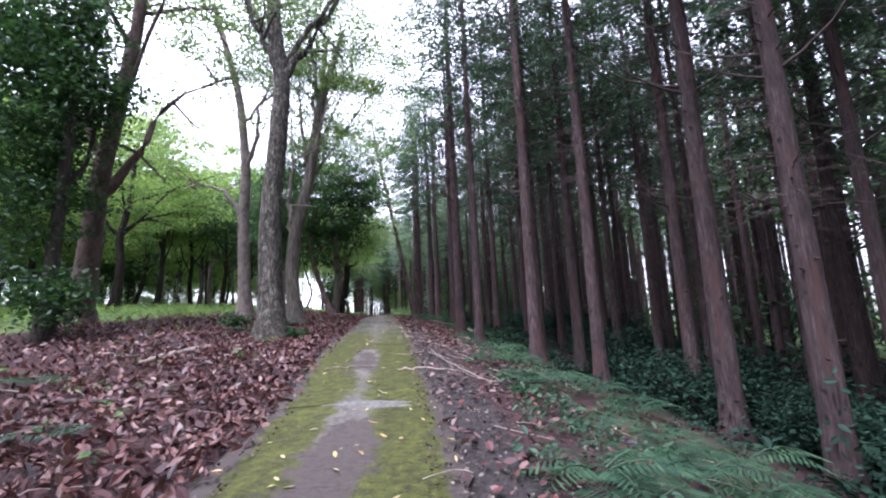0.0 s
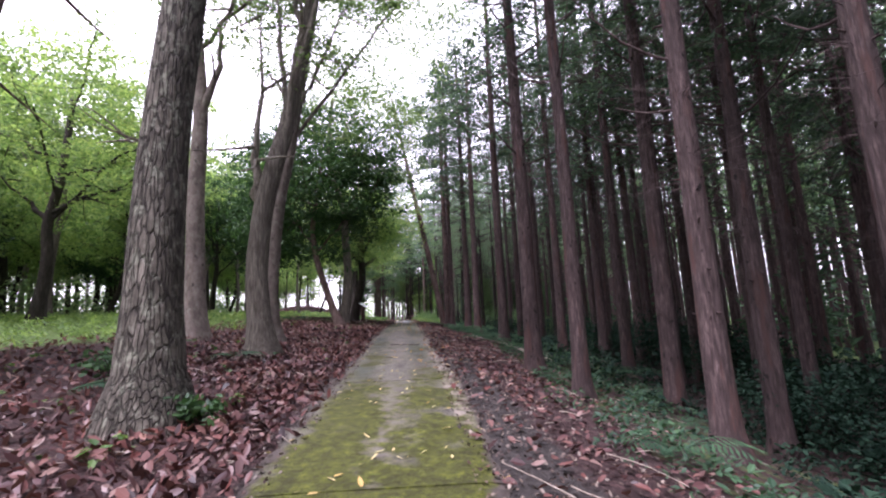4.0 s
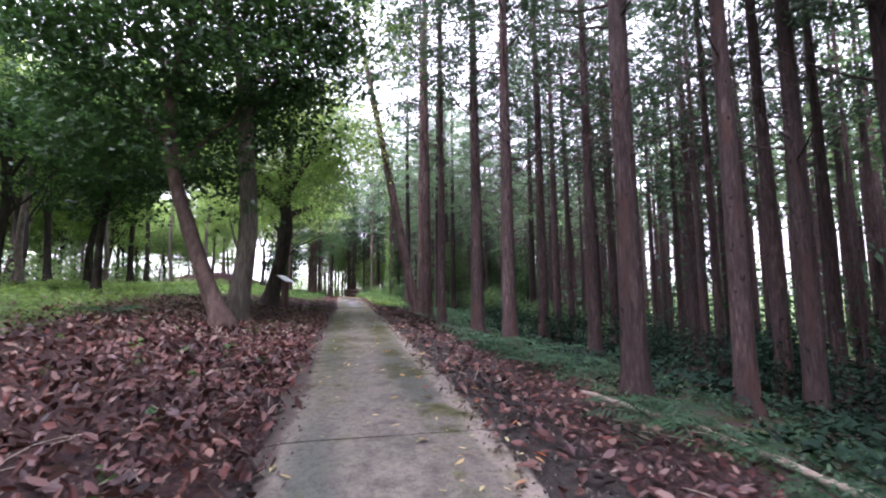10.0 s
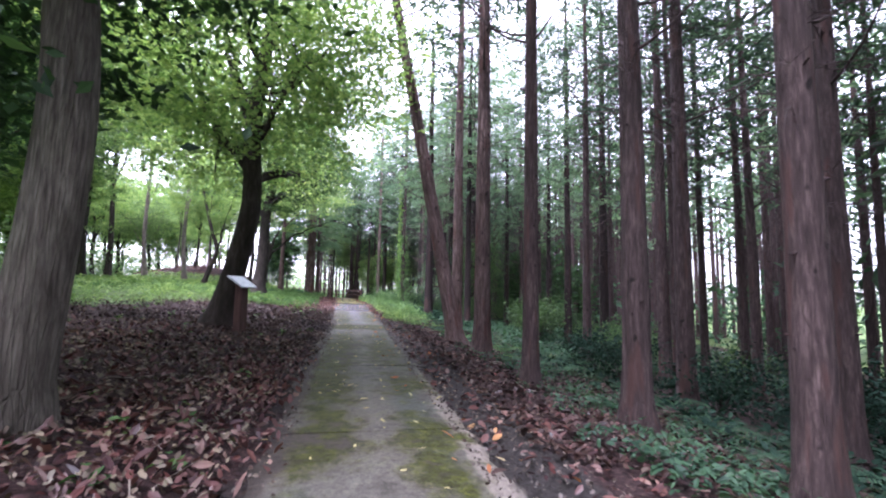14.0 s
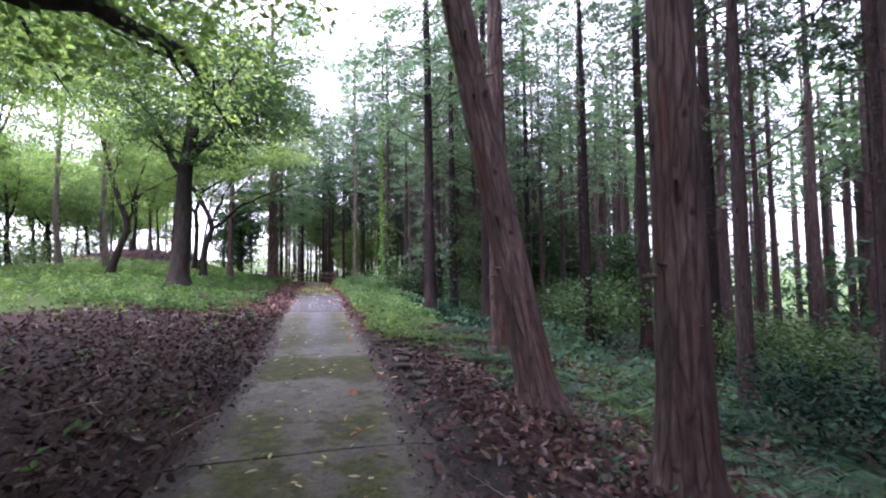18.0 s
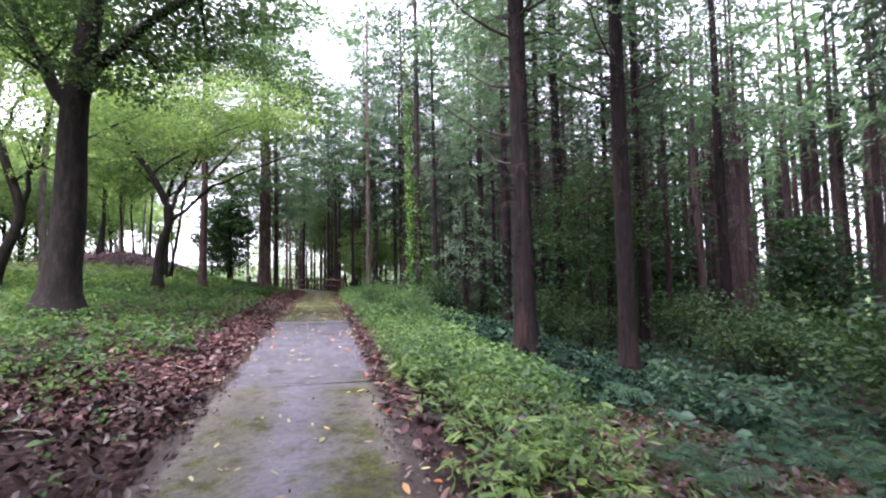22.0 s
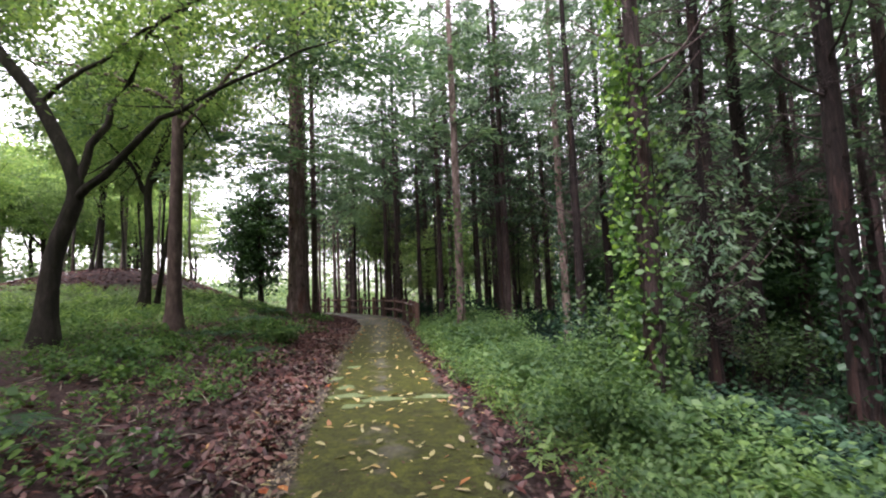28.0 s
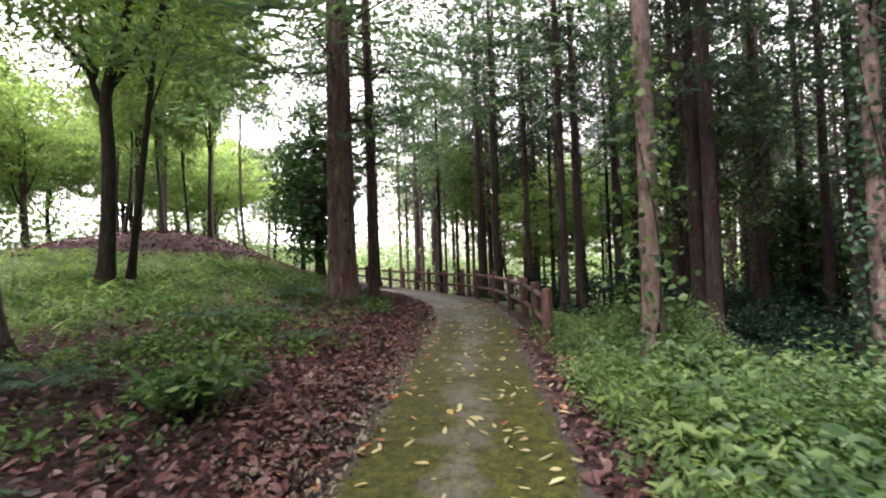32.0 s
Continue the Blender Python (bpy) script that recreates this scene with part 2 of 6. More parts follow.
M_CRUMB = leafy("crumbled_leaves", (0.02, 0.014, 0.013), (0.07, 0.045, 0.042), (0.13, 0.1, 0.095), (0.24, 0.2, 0.19), through=0.05, rough=0.5, gloss=0.015)
M_YELLOW = leafy("yellow_fallen_leaves", (0.42, 0.36, 0.2), (0.5, 0.45, 0.28), (0.4, 0.27, 0.1), (0.5, 0.42, 0.3), through=0.15)
M_ORANGE = leafy("orange_fallen_leaves", (0.3, 0.075, 0.035), (0.42, 0.16, 0.06), (0.45, 0.3, 0.16), (0.36, 0.12, 0.08), through=0.15)
M_PALE_CRUMB = leafy("pale_crumbled_leaves", (0.07, 0.055, 0.046), (0.15, 0.115, 0.095), (0.26, 0.21, 0.175), (0.1, 0.1, 0.05), through=0.05)
M_FARLEAF = leafy("far_leaves", (0.11, 0.19, 0.1), (0.18, 0.28, 0.145), (0.27, 0.38, 0.2), through=0.5)
M_WOOD = bark("stained_fence_wood", (0.05, 0.026, 0.022), (0.105, 0.055, 0.046), (0.17, 0.095, 0.08), (22, 22, 2.5), 0.4, rough=0.7)
M_LOG = bark("bare_branch", (0.15, 0.12, 0.1), (0.3, 0.25, 0.21), (0.42, 0.37, 0.32), (9, 9, 9), 0.5)


def plate_material():
    m, n, l, b = material("weathered_metal_plate", 0.35)
    f = noise_tex(n, l, mapped(n, l, "Object", (6, 6, 6)), 1.0, 5.0)
    l.new(ramp(n, l, f, (0.35, (0.42, 0.45, 0.5)), (0.65, (0.66, 0.68, 0.72))), b.inputs["Base Color"])
    b.inputs["Metallic"].default_value = 0.4
    bump(n, l, b, f, 0.1, 0.003)
    return m


def ground_material():
    """Leaf mould, soil and low green, mixed by what covers the ground."""
    m, n, l, b = material("forest_floor", 0.92)
    vec = mapped(n, l, "Object", (1, 1, 1))
    fine, mid = noise_tex(n, l, vec, 22.0, 6.0, 0.7), noise_tex(n, l, vec, 3.0, 4.0)
    mould = ramp(n, l, fine, (0.3, (0.012, 0.007, 0.007)), (0.5, (0.04, 0.021, 0.021)), (0.7, (0.12, 0.07, 0.067)))
    green = ramp(n, l, fine, (0.3, (0.03, 0.05, 0.018)), (0.55, (0.08, 0.13, 0.035)), (0.75, (0.15, 0.2, 0.06)))
    soil = ramp(n, l, fine, (0.3, (0.018, 0.015, 0.0145)), (0.6, (0.05, 0.043, 0.041)), (0.8, (0.11, 0.097, 0.093)))
    a = n.new("ShaderNodeAttribute")
    a.attribute_name = "cover"
    s = n.new("ShaderNodeSeparateColor")
    l.new(a.outputs["Color"], s.inputs[0])

    def edge(k):
        x = n.new("ShaderNodeMath")
        x.operation = "ADD"
        l.new(s.outputs[k], x.inputs[0])
        l.new(mid, x.inputs[1])
        return ramp(n, l, x.outputs[0], (0.75, (0, 0, 0)), (1.05, (1, 1, 1)))

    col = mixc(n, l, edge(0), mould, green)
    col = mixc(n, l, edge(1), col, soil)
    l.new(col, b.inputs["Base Color"])
    bump(n, l, b, fine, 0.9, 0.05)
    return m


def path_material():
    """Old concrete: pale and dark patches, green moss by an attribute, wet sheen on the smooth stretch."""
    m, n, l, b = material("old_concrete", 0.8)
    vec = mapped(n, l, "Object", (1, 1, 1))
    fine, mid, big = noise_tex(n, l, vec, 60.0, 6.0, 0.7), noise_tex(n, l, vec, 4.0, 5.0, 0.65), noise_tex(n, l, vec, 0.9, 3.0)
    stone = ramp(n, l, mid, (0.3, (0.09, 0.083, 0.074)), (0.5, (0.18, 0.164, 0.148)), (0.72, (0.285, 0.263, 0.242)))
    stone = mixc(n, l, 0.55, stone, ramp(n, l, fine, (0.35, (0.4, 0.4, 0.4)), (0.65, (1.3, 1.3, 1.3))), "MULTIPLY")
    a = n.new("ShaderNodeAttribute")
    a.attribute_name = "cover"
    s = n.new("ShaderNodeSeparateColor")
    l.new(a.outputs["Color"], s.inputs[0])
    moss = ramp(n, l, fine, (0.3, (0.013, 0.016, 0.004)), (0.5, (0.043, 0.049, 0.007)), (0.75, (0.088, 0.098, 0.014)))

    def edge(k, lo, hi, *more):
        x = n.new("ShaderNodeMath")
        x.operation = "ADD"
        l.new(s.outputs[k], x.inputs[0])
        y = n.new("ShaderNodeMath")
        y.operation = "ADD"
        y.use_clamp = False
        half = n.new("ShaderNodeMath")
        half.operation = "MULTIPLY_ADD"
        half.inputs[1].default_value, half.inputs[2].default_value = 1.15, -0.65
        l.new(mid, y.inputs[0]), l.new(big, y.inputs[1]), l.new(y.outputs[0], half.inputs[0])
        l.new(half.outputs[0], x.inputs[1])
        return ramp(n, l, x.outputs[0], (lo, (0, 0, 0)), (hi, (1, 1, 1)))

    blue = ramp(n, l, mid, (0.28, (0.05, 0.047, 0.054)), (0.4, (0.115, 0.108, 0.126)), (0.6, (0.165, 0.156, 0.182)), (0.75, (0.21, 0.2, 0.23)))
    blue = mixc(n, l, 0.35, blue, ramp(n, l, fine, (0.35, (0.5, 0.5, 0.5)), (0.65, (1.2, 1.2, 1.2))), "MULTIPLY")
    stone = mixc(n, l, 0.8, stone, ramp(n, l, big, (0.4, (0.62, 0.64, 0.6)), (0.56, (1.05, 1.02, 1.0))), "MULTIPLY")
    strip = n.new("ShaderNodeMath")
    strip.operation = "MULTIPLY_ADD"
    strip.inputs[1].default_value = 0.8
    l.new(mid, strip.inputs[0])
    l.new(a.outputs["Alpha"], strip.inputs[2])
    stone = mixc(n, l, ramp(n, l, strip.outputs[0], (0.7, (0, 0, 0)), (0.95, (0.8, 0.8, 0.8))), stone, (0.27, 0.235, 0.205))
    film = n.new("ShaderNodeAttribute")
    film.attribute_name = "film"
    wash = n.new("ShaderNodeMath")
    wash.operation = "ADD"
    l.new(film.outputs["Fac"], wash.inputs[0])
    l.new(mid, wash.inputs[1])
    stone = mixc(n, l, ramp(n, l, wash.outputs[0], (0.75, (0, 0, 0)), (1.1, (0.85, 0.85, 0.85))), stone, mixc(n, l, fine, (0.03, 0.037, 0.032), (0.1, 0.115, 0.1)))
    col = mixc(n, l, edge(1, 0.72, 0.95), stone, blue)
    clump = noise_tex(n, l, vec, 9.0, 4.0, 0.7)
    moss = mixc(n, l, 0.9, moss, ramp(n, l, clump, (0.36, (0.45, 0.42, 0.42)), (0.5, (0.95, 0.95, 0.9)), (0.66, (1.7, 1.75, 1.4))), "MULTIPLY")
    mossy = edge(0, 0.72, 1.05)
    col = mixc(n, l, mossy, col, moss)
    dirt = edge(2, 0.8, 1.1)
    col = mixc(n, l, dirt, col, (0.055, 0.045, 0.04))
    speck = noise_tex(n, l, vec, 19.0, 5.0, 0.75)
    col = mixc(n, l, 0.85, col, ramp(n, l, speck, (0.32, (0.42, 0.4, 0.38)), (0.5, (1, 1, 1)), (0.72, (1.35, 1.3, 1.2))), "MULTIPLY")
    l.new(col, b.inputs["Base Color"])
    wet = n.new("ShaderNodeMapRange")
    wet.inputs["To Min"].default_value, wet.inputs["To Max"].default_value = 0.75, 0.16
    l.new(s.outputs[1], wet.inputs["Value"])
    l.new(wet.outputs[0], b.inputs["Roughness"])
    bump(n, l, b, speck, 0.5, 0.02)
    return m


M_GROUND, M_PATH, M_PLATE = ground_material(), path_material(), plate_material()

# ---------------------------------------------------------------- the lie of the land
CY = (-12, 0, 5, 9, 14, 18.6, 25, 31.6, 38, 44.3, 49.8, 55.6, 60, 64, 67, 70, 73, 76, 80, 90)
CX = (-0.2, -0.6, -1.0, -1.5, -2.1, -2.75, -3.6, -4.45, -5.15, -6.1, -6.9, -7.75, -8.45, -8.95, -9.3, -10.1, -11.8, -14.6, -19.0, -31.0)
ZY = (-12, 0, 2, 5.4, 9, 12, 14, 18.6, 22, 27.5, 31.6, 36, 40, 44.3, 49.8, 55.6, 60, 66, 72, 90, 140)
ZZ = (-0.9, 0.02, 0.3, 0.62, 1.12, 1.34, 1.5, 1.77, 2.04, 2.33, 2.5, 2.6, 2.72, 2.92, 3.14, 3.17, 3.2, 3.28, 3.4, 3.6, 3.8)
FINE = np.linspace(-14, 140, 1541)


def soft_line(ys, xs):
    v = np.interp(FINE, ys, xs)
    k = np.hanning(31)
    return np.convolve(np.pad(v, 15, mode="edge"), k / k.sum(), mode="valid")


LINE_X, LINE_Z = soft_line(CY, CX), soft_line(ZY, ZZ)
HALF = 0.94


def centre(y):
    return np.interp(y, FINE, LINE_X)


def level(y):
    return np.interp(y, FINE, LINE_Z)


def smooth(a, b, x):
    t = np.clip((np.asarray(x, float) - a) / (b - a), 0, 1)
    return t * t * (3 - 2 * t)


def wavy(x, y):
    return 0.5 * (np.sin(1.3 * x + 0.7 * y) * np.sin(0.9 * y - 0.4 * x) + 0.6 * np.sin(2.9 * x - 1.7 * y + 1) * np.sin(3.1 * y + 0.8 * x))


def ground_z(x, y):
    x, y = np.asarray(x, float), np.asarray(y, float)
    s = x - centre(y)
    right, left = s - HALF, -s - HALF
    kr = 1.15 - 0.4 * smooth(12, 24, y) - 0.1 * smooth(34, 46, y)
    kl = 0.35 + 0.65 * smooth(6, 16, y) + 0.2 * smooth(50, 62, y)
    dr = np.interp(right, (0, 0.5, 1.5, 3, 5, 9, 15, 30, 60), (0, -0.04, -0.28, -0.75, -1.35, -2.3, -3.2, -3.8, -5.5)) * kr
    dl = np.interp(left, (0, 0.5, 2, 5, 9, 15, 30, 60, 90), (0, 0.04, 0.2, 0.6, 0.85, 1.05, 1.3, 1.2, 0.0)) * kl
    mound = 2.0 * np.exp(-((x + 26) ** 2 + (y - 77) ** 2) / 2 / 4.5**2)
    off = np.clip(np.maximum(right, left) / 1.5, 0, 1)
    return level(y) + np.where(s > 0, dr, dl) + mound + 0.05 * off * wavy(x, y)


# ---------------------------------------------------------------- mesh helpers
class Shape:
    """Gathers vertices and faces of one mesh."""

    def __init__(self):
        self.v, self.q, self.n = [], [], 0

    def add(self, verts, quads):
        self.v.append(np.asarray(verts, float).reshape(-1, 3))
        self.q.append(np.asarray(quads, int) + self.n)
        self.n += len(self.v[-1])

    def tube(self, pts, radii, sides=8, ridge=0.0, seed=0):
        pts, radii = np.asarray(pts, float), np.asarray(radii, float)
        k = len(pts)
        way = np.gradient(pts, axis=0)
        way /= np.linalg.norm(way, axis=1)[:, None] + 1e-9
        ref = np.where(np.abs(way[:, 2:3]) > 0.9, (1.0, 0, 0), (0, 0, 1.0))
        a = np.cross(way, ref)
        a /= np.linalg.norm(a, axis=1)[:, None]
        b = np.cross(way, a)
        th = np.linspace(0, 2 * np.pi, sides, endpoint=False)
        r = radii[:, None] * np.ones(sides)
        if ridge:
            rg = np.random.RandomState(seed)
            r = r * (1 + ridge * (0.6 * np.sin(3 * th + rg.rand() * 6 + 0.25 * np.arange(k)[:, None]) + 0.7 * (rg.rand(k, sides) - 0.5)))
        ring = pts[:, None] + r[..., None] * (np.cos(th)[None, :, None] * a[:, None] + np.sin(th)[None, :, None] * b[:, None])
        i, j = np.meshgrid(np.arange(k - 1), np.arange(sides), indexing="ij")
        j2 = (j + 1) % sides
        self.add(ring.reshape(-1, 3), np.stack([i * sides + j, i * sides + j2, (i + 1) * sides + j2, (i + 1) * sides + j], -1).reshape(-1, 4))

    def leaves(self, at, along, across, fold=0.0):
        """One rhombic leaf for each row: middle, half length vector, half width vector."""
        at, along, across = (np.asarray(w, float) for w in (at, along, across))
        up = np.cross(along, across)
        up /= np.linalg.norm(up, axis=1)[:, None] + 1e-9
        drop = up * (fold * np.linalg.norm(across, axis=1))[:, None]
        v = np.stack([at - along, at + across + 0.15 * along + drop, at + along, at - across + 0.15 * along + drop], 1)
        self.add(v.reshape(-1, 3), np.arange(4 * len(at)).reshape(-1, 4))

    def mesh(self, name, mat, smooth_shade=True):
        me = bpy.data.meshes.new(name)
        v, q = np.concatenate(self.v), np.concatenate(self.q)
        me.vertices.add(len(v))
        me.vertices.foreach_set("co", v.ravel())
        me.loops.add(4 * len(q))
        me.loops.foreach_set("vertex_index", q.ravel())
        me.polygons.add(len(q))
        me.polygons.foreach_set("loop_start", np.arange(0, 4 * len(q), 4))
        me.polygons.foreach_set("use_smooth", np.full(len(q), smooth_shade))
        me.update(calc_edges=True)
        me.materials.append(mat)
        return me


def part(name, shape, mat, parent=None, label="", smooth_shade=True):
    ob = new(name, shape if isinstance(shape, bpy.types.Mesh) else shape.mesh(name, mat, smooth_shade))
    if parent:
        ob.parent = parent
    return tagged(ob, label)


def unit(rg, n):
    v = rg.normal(size=(n, 3))
    return v / np.linalg.norm(v, axis=1)[:, None]


def scatter_leaves(shape, rg, at, size, flat=0.5, slim=0.5, fold=0.0, broad=False):
    """Leaves round the given points, half lying flat."""
    n = len(at)
    a, b = unit(rg, n), unit(rg, n)
    a[:, 2] *= 1 - flat
    b[:, 2] *= 1 - flat
    a /= np.linalg.norm(a, axis=1)[:, None]
    b -= a * (a * b).sum(1)[:, None]
    b /= np.linalg.norm(b, axis=1)[:, None] + 1e-9
    s = size * rg.uniform(0.6, 1.3, (n, 1))
    if broad:
        leaf6(shape, at, a * s, b * s * slim, np.full(n, fold))
    else:
        shape.leaves(at, a * s, b * s * slim, fold)


def bezier(points, n):
    """A smooth line through points."""
    p = np.asarray(points, float)
    t = np.linspace(0, len(p) - 1, n)
    out = np.stack([np.interp(t, np.arange(len(p)), p[:, k]) for k in range(3)], 1)
    for _ in range(max(1, n // (2 * len(p)))):
        out[1:-1] = 0.25 * out[:-2] + 0.5 * out[1:-1] + 0.25 * out[2:]
    return out


# ---------------------------------------------------------------- ground and path
def box(sh, cx, cy, cz, sx, sy, sz, m=None, bevel=0.006):
    bm = bmesh.new()
    bmesh.ops.create_cube(bm, size=1, matrix=Matrix.Diagonal((sx, sy, sz, 1)))
    bmesh.ops.bevel(bm, geom=bm.edges[:], offset=bevel, segments=2, affect="EDGES")
    bm.transform(Matrix.Translation((cx, cy, cz)) @ (m or Matrix()))
    me = bpy.data.meshes.new(sh)
    bm.to_mesh(me)
    bm.free()
    return me


def grid_lines(parts):
    return np.unique(np.concatenate([np.arange(a, b, c) for a, b, c in parts]).round(3))


def build_ground():
    gx = grid_lines([(-3000, -200, 400), (-200, -60, 20), (-60, -22, 1.5), (-22, 9, 0.3), (9, 40, 1.2), (40, 200, 20), (200, 3001, 400)])
    gy = grid_lines([(-3000, -100, 400), (-100, -14, 8), (-14, 82, 0.33), (82, 120, 1.5), (120, 300, 20), (300, 3001, 400)])
    x, y = np.meshgrid(gx, gy)
    z = ground_z(np.clip(x, -90, 60), np.clip(y, -14, 138)) - 0.03
    far = np.maximum(np.abs(x) - 80, 0) + np.maximum(np.abs(y - 60) - 80, 0)
    z = z - 0.03 * np.minimum(far, 100)
    s = x - centre(y)
    z = z - 0.07 * (np.abs(s) < HALF - 0.12)
    sh = Shape()
    w, h = len(gx), len(gy)
    i, j = np.meshgrid(np.arange(h - 1), np.arange(w - 1), indexing="ij")
    k = i * w + j
    sh.add(np.stack([x, y, z], -1).reshape(-1, 3), np.stack([k, k + 1, k + w + 1, k + w], -1).reshape(-1, 4))
    me = sh.mesh("ground", M_GROUND)
    left, right = -s - HALF, s - HALF
    limit = np.interp(y, (-10, 8, 16, 24, 34, 40, 46, 52, 60, 70), (14, 9, 5.0, 4.2, 6.0, 5.0, 3.2, 4.0, 5.6, 2.4))
    green = np.where(s < 0, smooth(-0.6, 1.2, left - limit), 0)
    start = np.interp(y, (-10, 0, 12, 20, 28, 36, 42, 48, 70), (1.2, 1.2, 1.4, 1.8, 1.5, 1.2, 0.6, 0.3, 0.3))
    deep = np.interp(y, (0, 30, 40, 70), (4.0, 5.0, 4.5, 6.0))
    green = np.where(s > 0, smooth(-0.3, 0.8, right - start) * np.interp(y, (0, 36, 44), (0.35, 0.4, 1)) * (0.75 - 0.45 * smooth(0, 3, right - deep)) * (1 - 0.6 * smooth(2.2, 3.4, right) * smooth(40, 46, y)), green)
    green = green * (1 - smooth(0.6, 1.2, 2.0 * np.exp(-((x + 26) ** 2 + (y - 77) ** 2) / 2 / 4.5**2)))
    soil = np.where(s > 0, smooth(0.9, 0.2, right) * smooth(50, 30, y), smooth(0.35, 0.05, left) * 0.4)
    green = np.where(right > 22, 0.55, green)
    col = np.stack([green, soil, 0 * green, 1 + 0 * green], -1).reshape(-1, 4)
    at = me.color_attributes.new("cover", "FLOAT_COLOR", "POINT")
    at.data.foreach_set("color", col.astype(np.float32).ravel())
    ob = new("ground", me)
    tagged(ob, "sloping forest floor of brown leaf mould with green low growth", "ground", kind="structure")


def build_path():
    """The paved way, slab by slab: each has its own worn edges and a dark joint before the next."""
    path = new("path")
    tagged(path, "narrow old concrete path with moss and fallen leaves", "path", kind="structure")
    joints = [-11.0, -6.5, -2.0, 2.0, 5.45, 9.6, 13.4, 17.3, 21.0, 25.2, 28.6, 31.65, 35.2, 39.0, 44.35, 49.85, 55.6, 60.0, 64.5, 69.0, 73.0, 77.0, 81.0]
    rg = np.random.RandomState(5)
    for a, b in zip(joints, joints[1:]):
        ys = np.linspace(a + 0.012, b - 0.012, max(6, int((b - a) / 0.16)))
        us = np.linspace(-1, 1, 15)
        y, u = np.meshgrid(ys, us, indexing="ij")
        dx = (centre(y + 0.05) - centre(y - 0.05)) / 0.1
        bite = 0.03 * np.sin(7.1 * y + 2 * u) + 0.02 * np.sin(17 * y + u)
        wide = HALF + bite * (np.abs(u) > 0.98) + 0.05 * np.sin(0.6 * y)
        nx, ny = 1 / np.sqrt(1 + dx**2), -dx / np.sqrt(1 + dx**2)
        px, py = centre(y) + u * wide * nx, y + u * wide * ny
        z = level(y) + 0.012 * (1 - u**2) - 0.02 * (np.abs(u) > 0.99) + 0.004 * np.sin(5 * y + 3 * u)
        tilt = rg.uniform(-0.006, 0.006)
        z = z + tilt * u
        top = np.stack([px, py, z], -1)
        n, w = y.shape
        low = top.copy()
        low[..., 2] -= 0.12
        sh = Shape()
        k = (np.arange(n - 1)[:, None] * w + np.arange(w - 1)[None]).ravel()
        sh.add(top.reshape(-1, 3), np.stack([k, k + 1, k + w + 1, k + w], -1))
        rim = np.concatenate([np.arange(w), np.arange(1, n) * w + w - 1, (n - 1) * w + np.arange(w - 2, -1, -1), np.arange(n - 2, 0, -1) * w])
        rv = np.concatenate([top.reshape(-1, 3)[rim], low.reshape(-1, 3)[rim]])
        m = len(rim)
        i = np.arange(m)
        sh.add(rv, np.stack([(i + 1) % m, i, i + m, (i + 1) % m + m], -1))
        me = sh.mesh("slab", M_PATH)
        v = np.zeros(3 * len(me.vertices))
        me.vertices.foreach_get("co", v)
        v = v.reshape(-1, 3)
        uu = np.clip((v[:, 0] - centre(v[:, 1])) / HALF, -1.1, 1.1)
        yy = v[:, 1]
        early = np.interp(yy, (-10, 8, 10, 13, 16, 21, 26, 29, 34, 36, 37.4, 37.6, 38.5, 38.9, 40, 44, 46, 49.6, 50, 53, 56, 60, 63, 70), (0.86, 0.86, 0.66, 0.5, 0.3, 0.22, 0.34, 0.44, 0.48, 0.4, 0.25, 0.85, 0.8, 0.3, 0.36, 0.34, 0.0, 0.05, 0.4, 0.66, 0.72, 0.62, 0.5, 0.3))
        stripe = np.exp(-((uu + 0.02) / 0.3) ** 2) * smooth(12, 8, yy) * (0.75 + 0.5 * np.sin(1.7 * yy + 0.6))
        band = np.exp(-((np.abs(uu) - 0.5) / 0.35) ** 2)
        moss = early * (0.62 + 0.5 * band) - 0.46 * stripe + 0.35 * (yy > 52) * smooth(0.2, 0.8, uu)
        pale = smooth(44.2, 44.6, yy) * smooth(50.4, 49.4, yy) + 0.6 * smooth(38.6, 39.6, yy) * smooth(44.6, 44.2, yy) * np.exp(-((uu - 0.05) / 0.45) ** 2)
        dirt = 0.75 * smooth(0.72, 1.0, np.abs(uu)) + 0.2 * smooth(20, 24, yy) * smooth(44, 40, yy) + 0.5 * stripe + 0.35 * smooth(5.4, 3.5, yy) * np.exp(-(uu / 0.5) ** 2) + 0.2 * smooth(58, 62, yy)
        rim_strip = np.exp(-((uu - 0.86) / 0.13) ** 2) * smooth(9, 12, yy) * smooth(34, 28, yy)
        dirt = dirt - 0.8 * rim_strip
        col = np.stack([moss, pale, dirt, rim_strip], -1)
        at = me.color_attributes.new("cover", "FLOAT_COLOR", "POINT")
        at.data.foreach_set("color", col.astype(np.float32).ravel())
        film = np.exp(-((np.abs(uu + 0.05) - 0.52) / 0.24) ** 2) * smooth(12, 15, yy) * smooth(38, 33, yy) * (0.5 + 0.25 * np.sin(1.1 * yy + 2 * uu))
        at = me.attributes.new("film", "FLOAT", "POINT")
        at.data.foreach_set("value", film.astype(np.float32))
        part("slab", me, M_PATH, path)


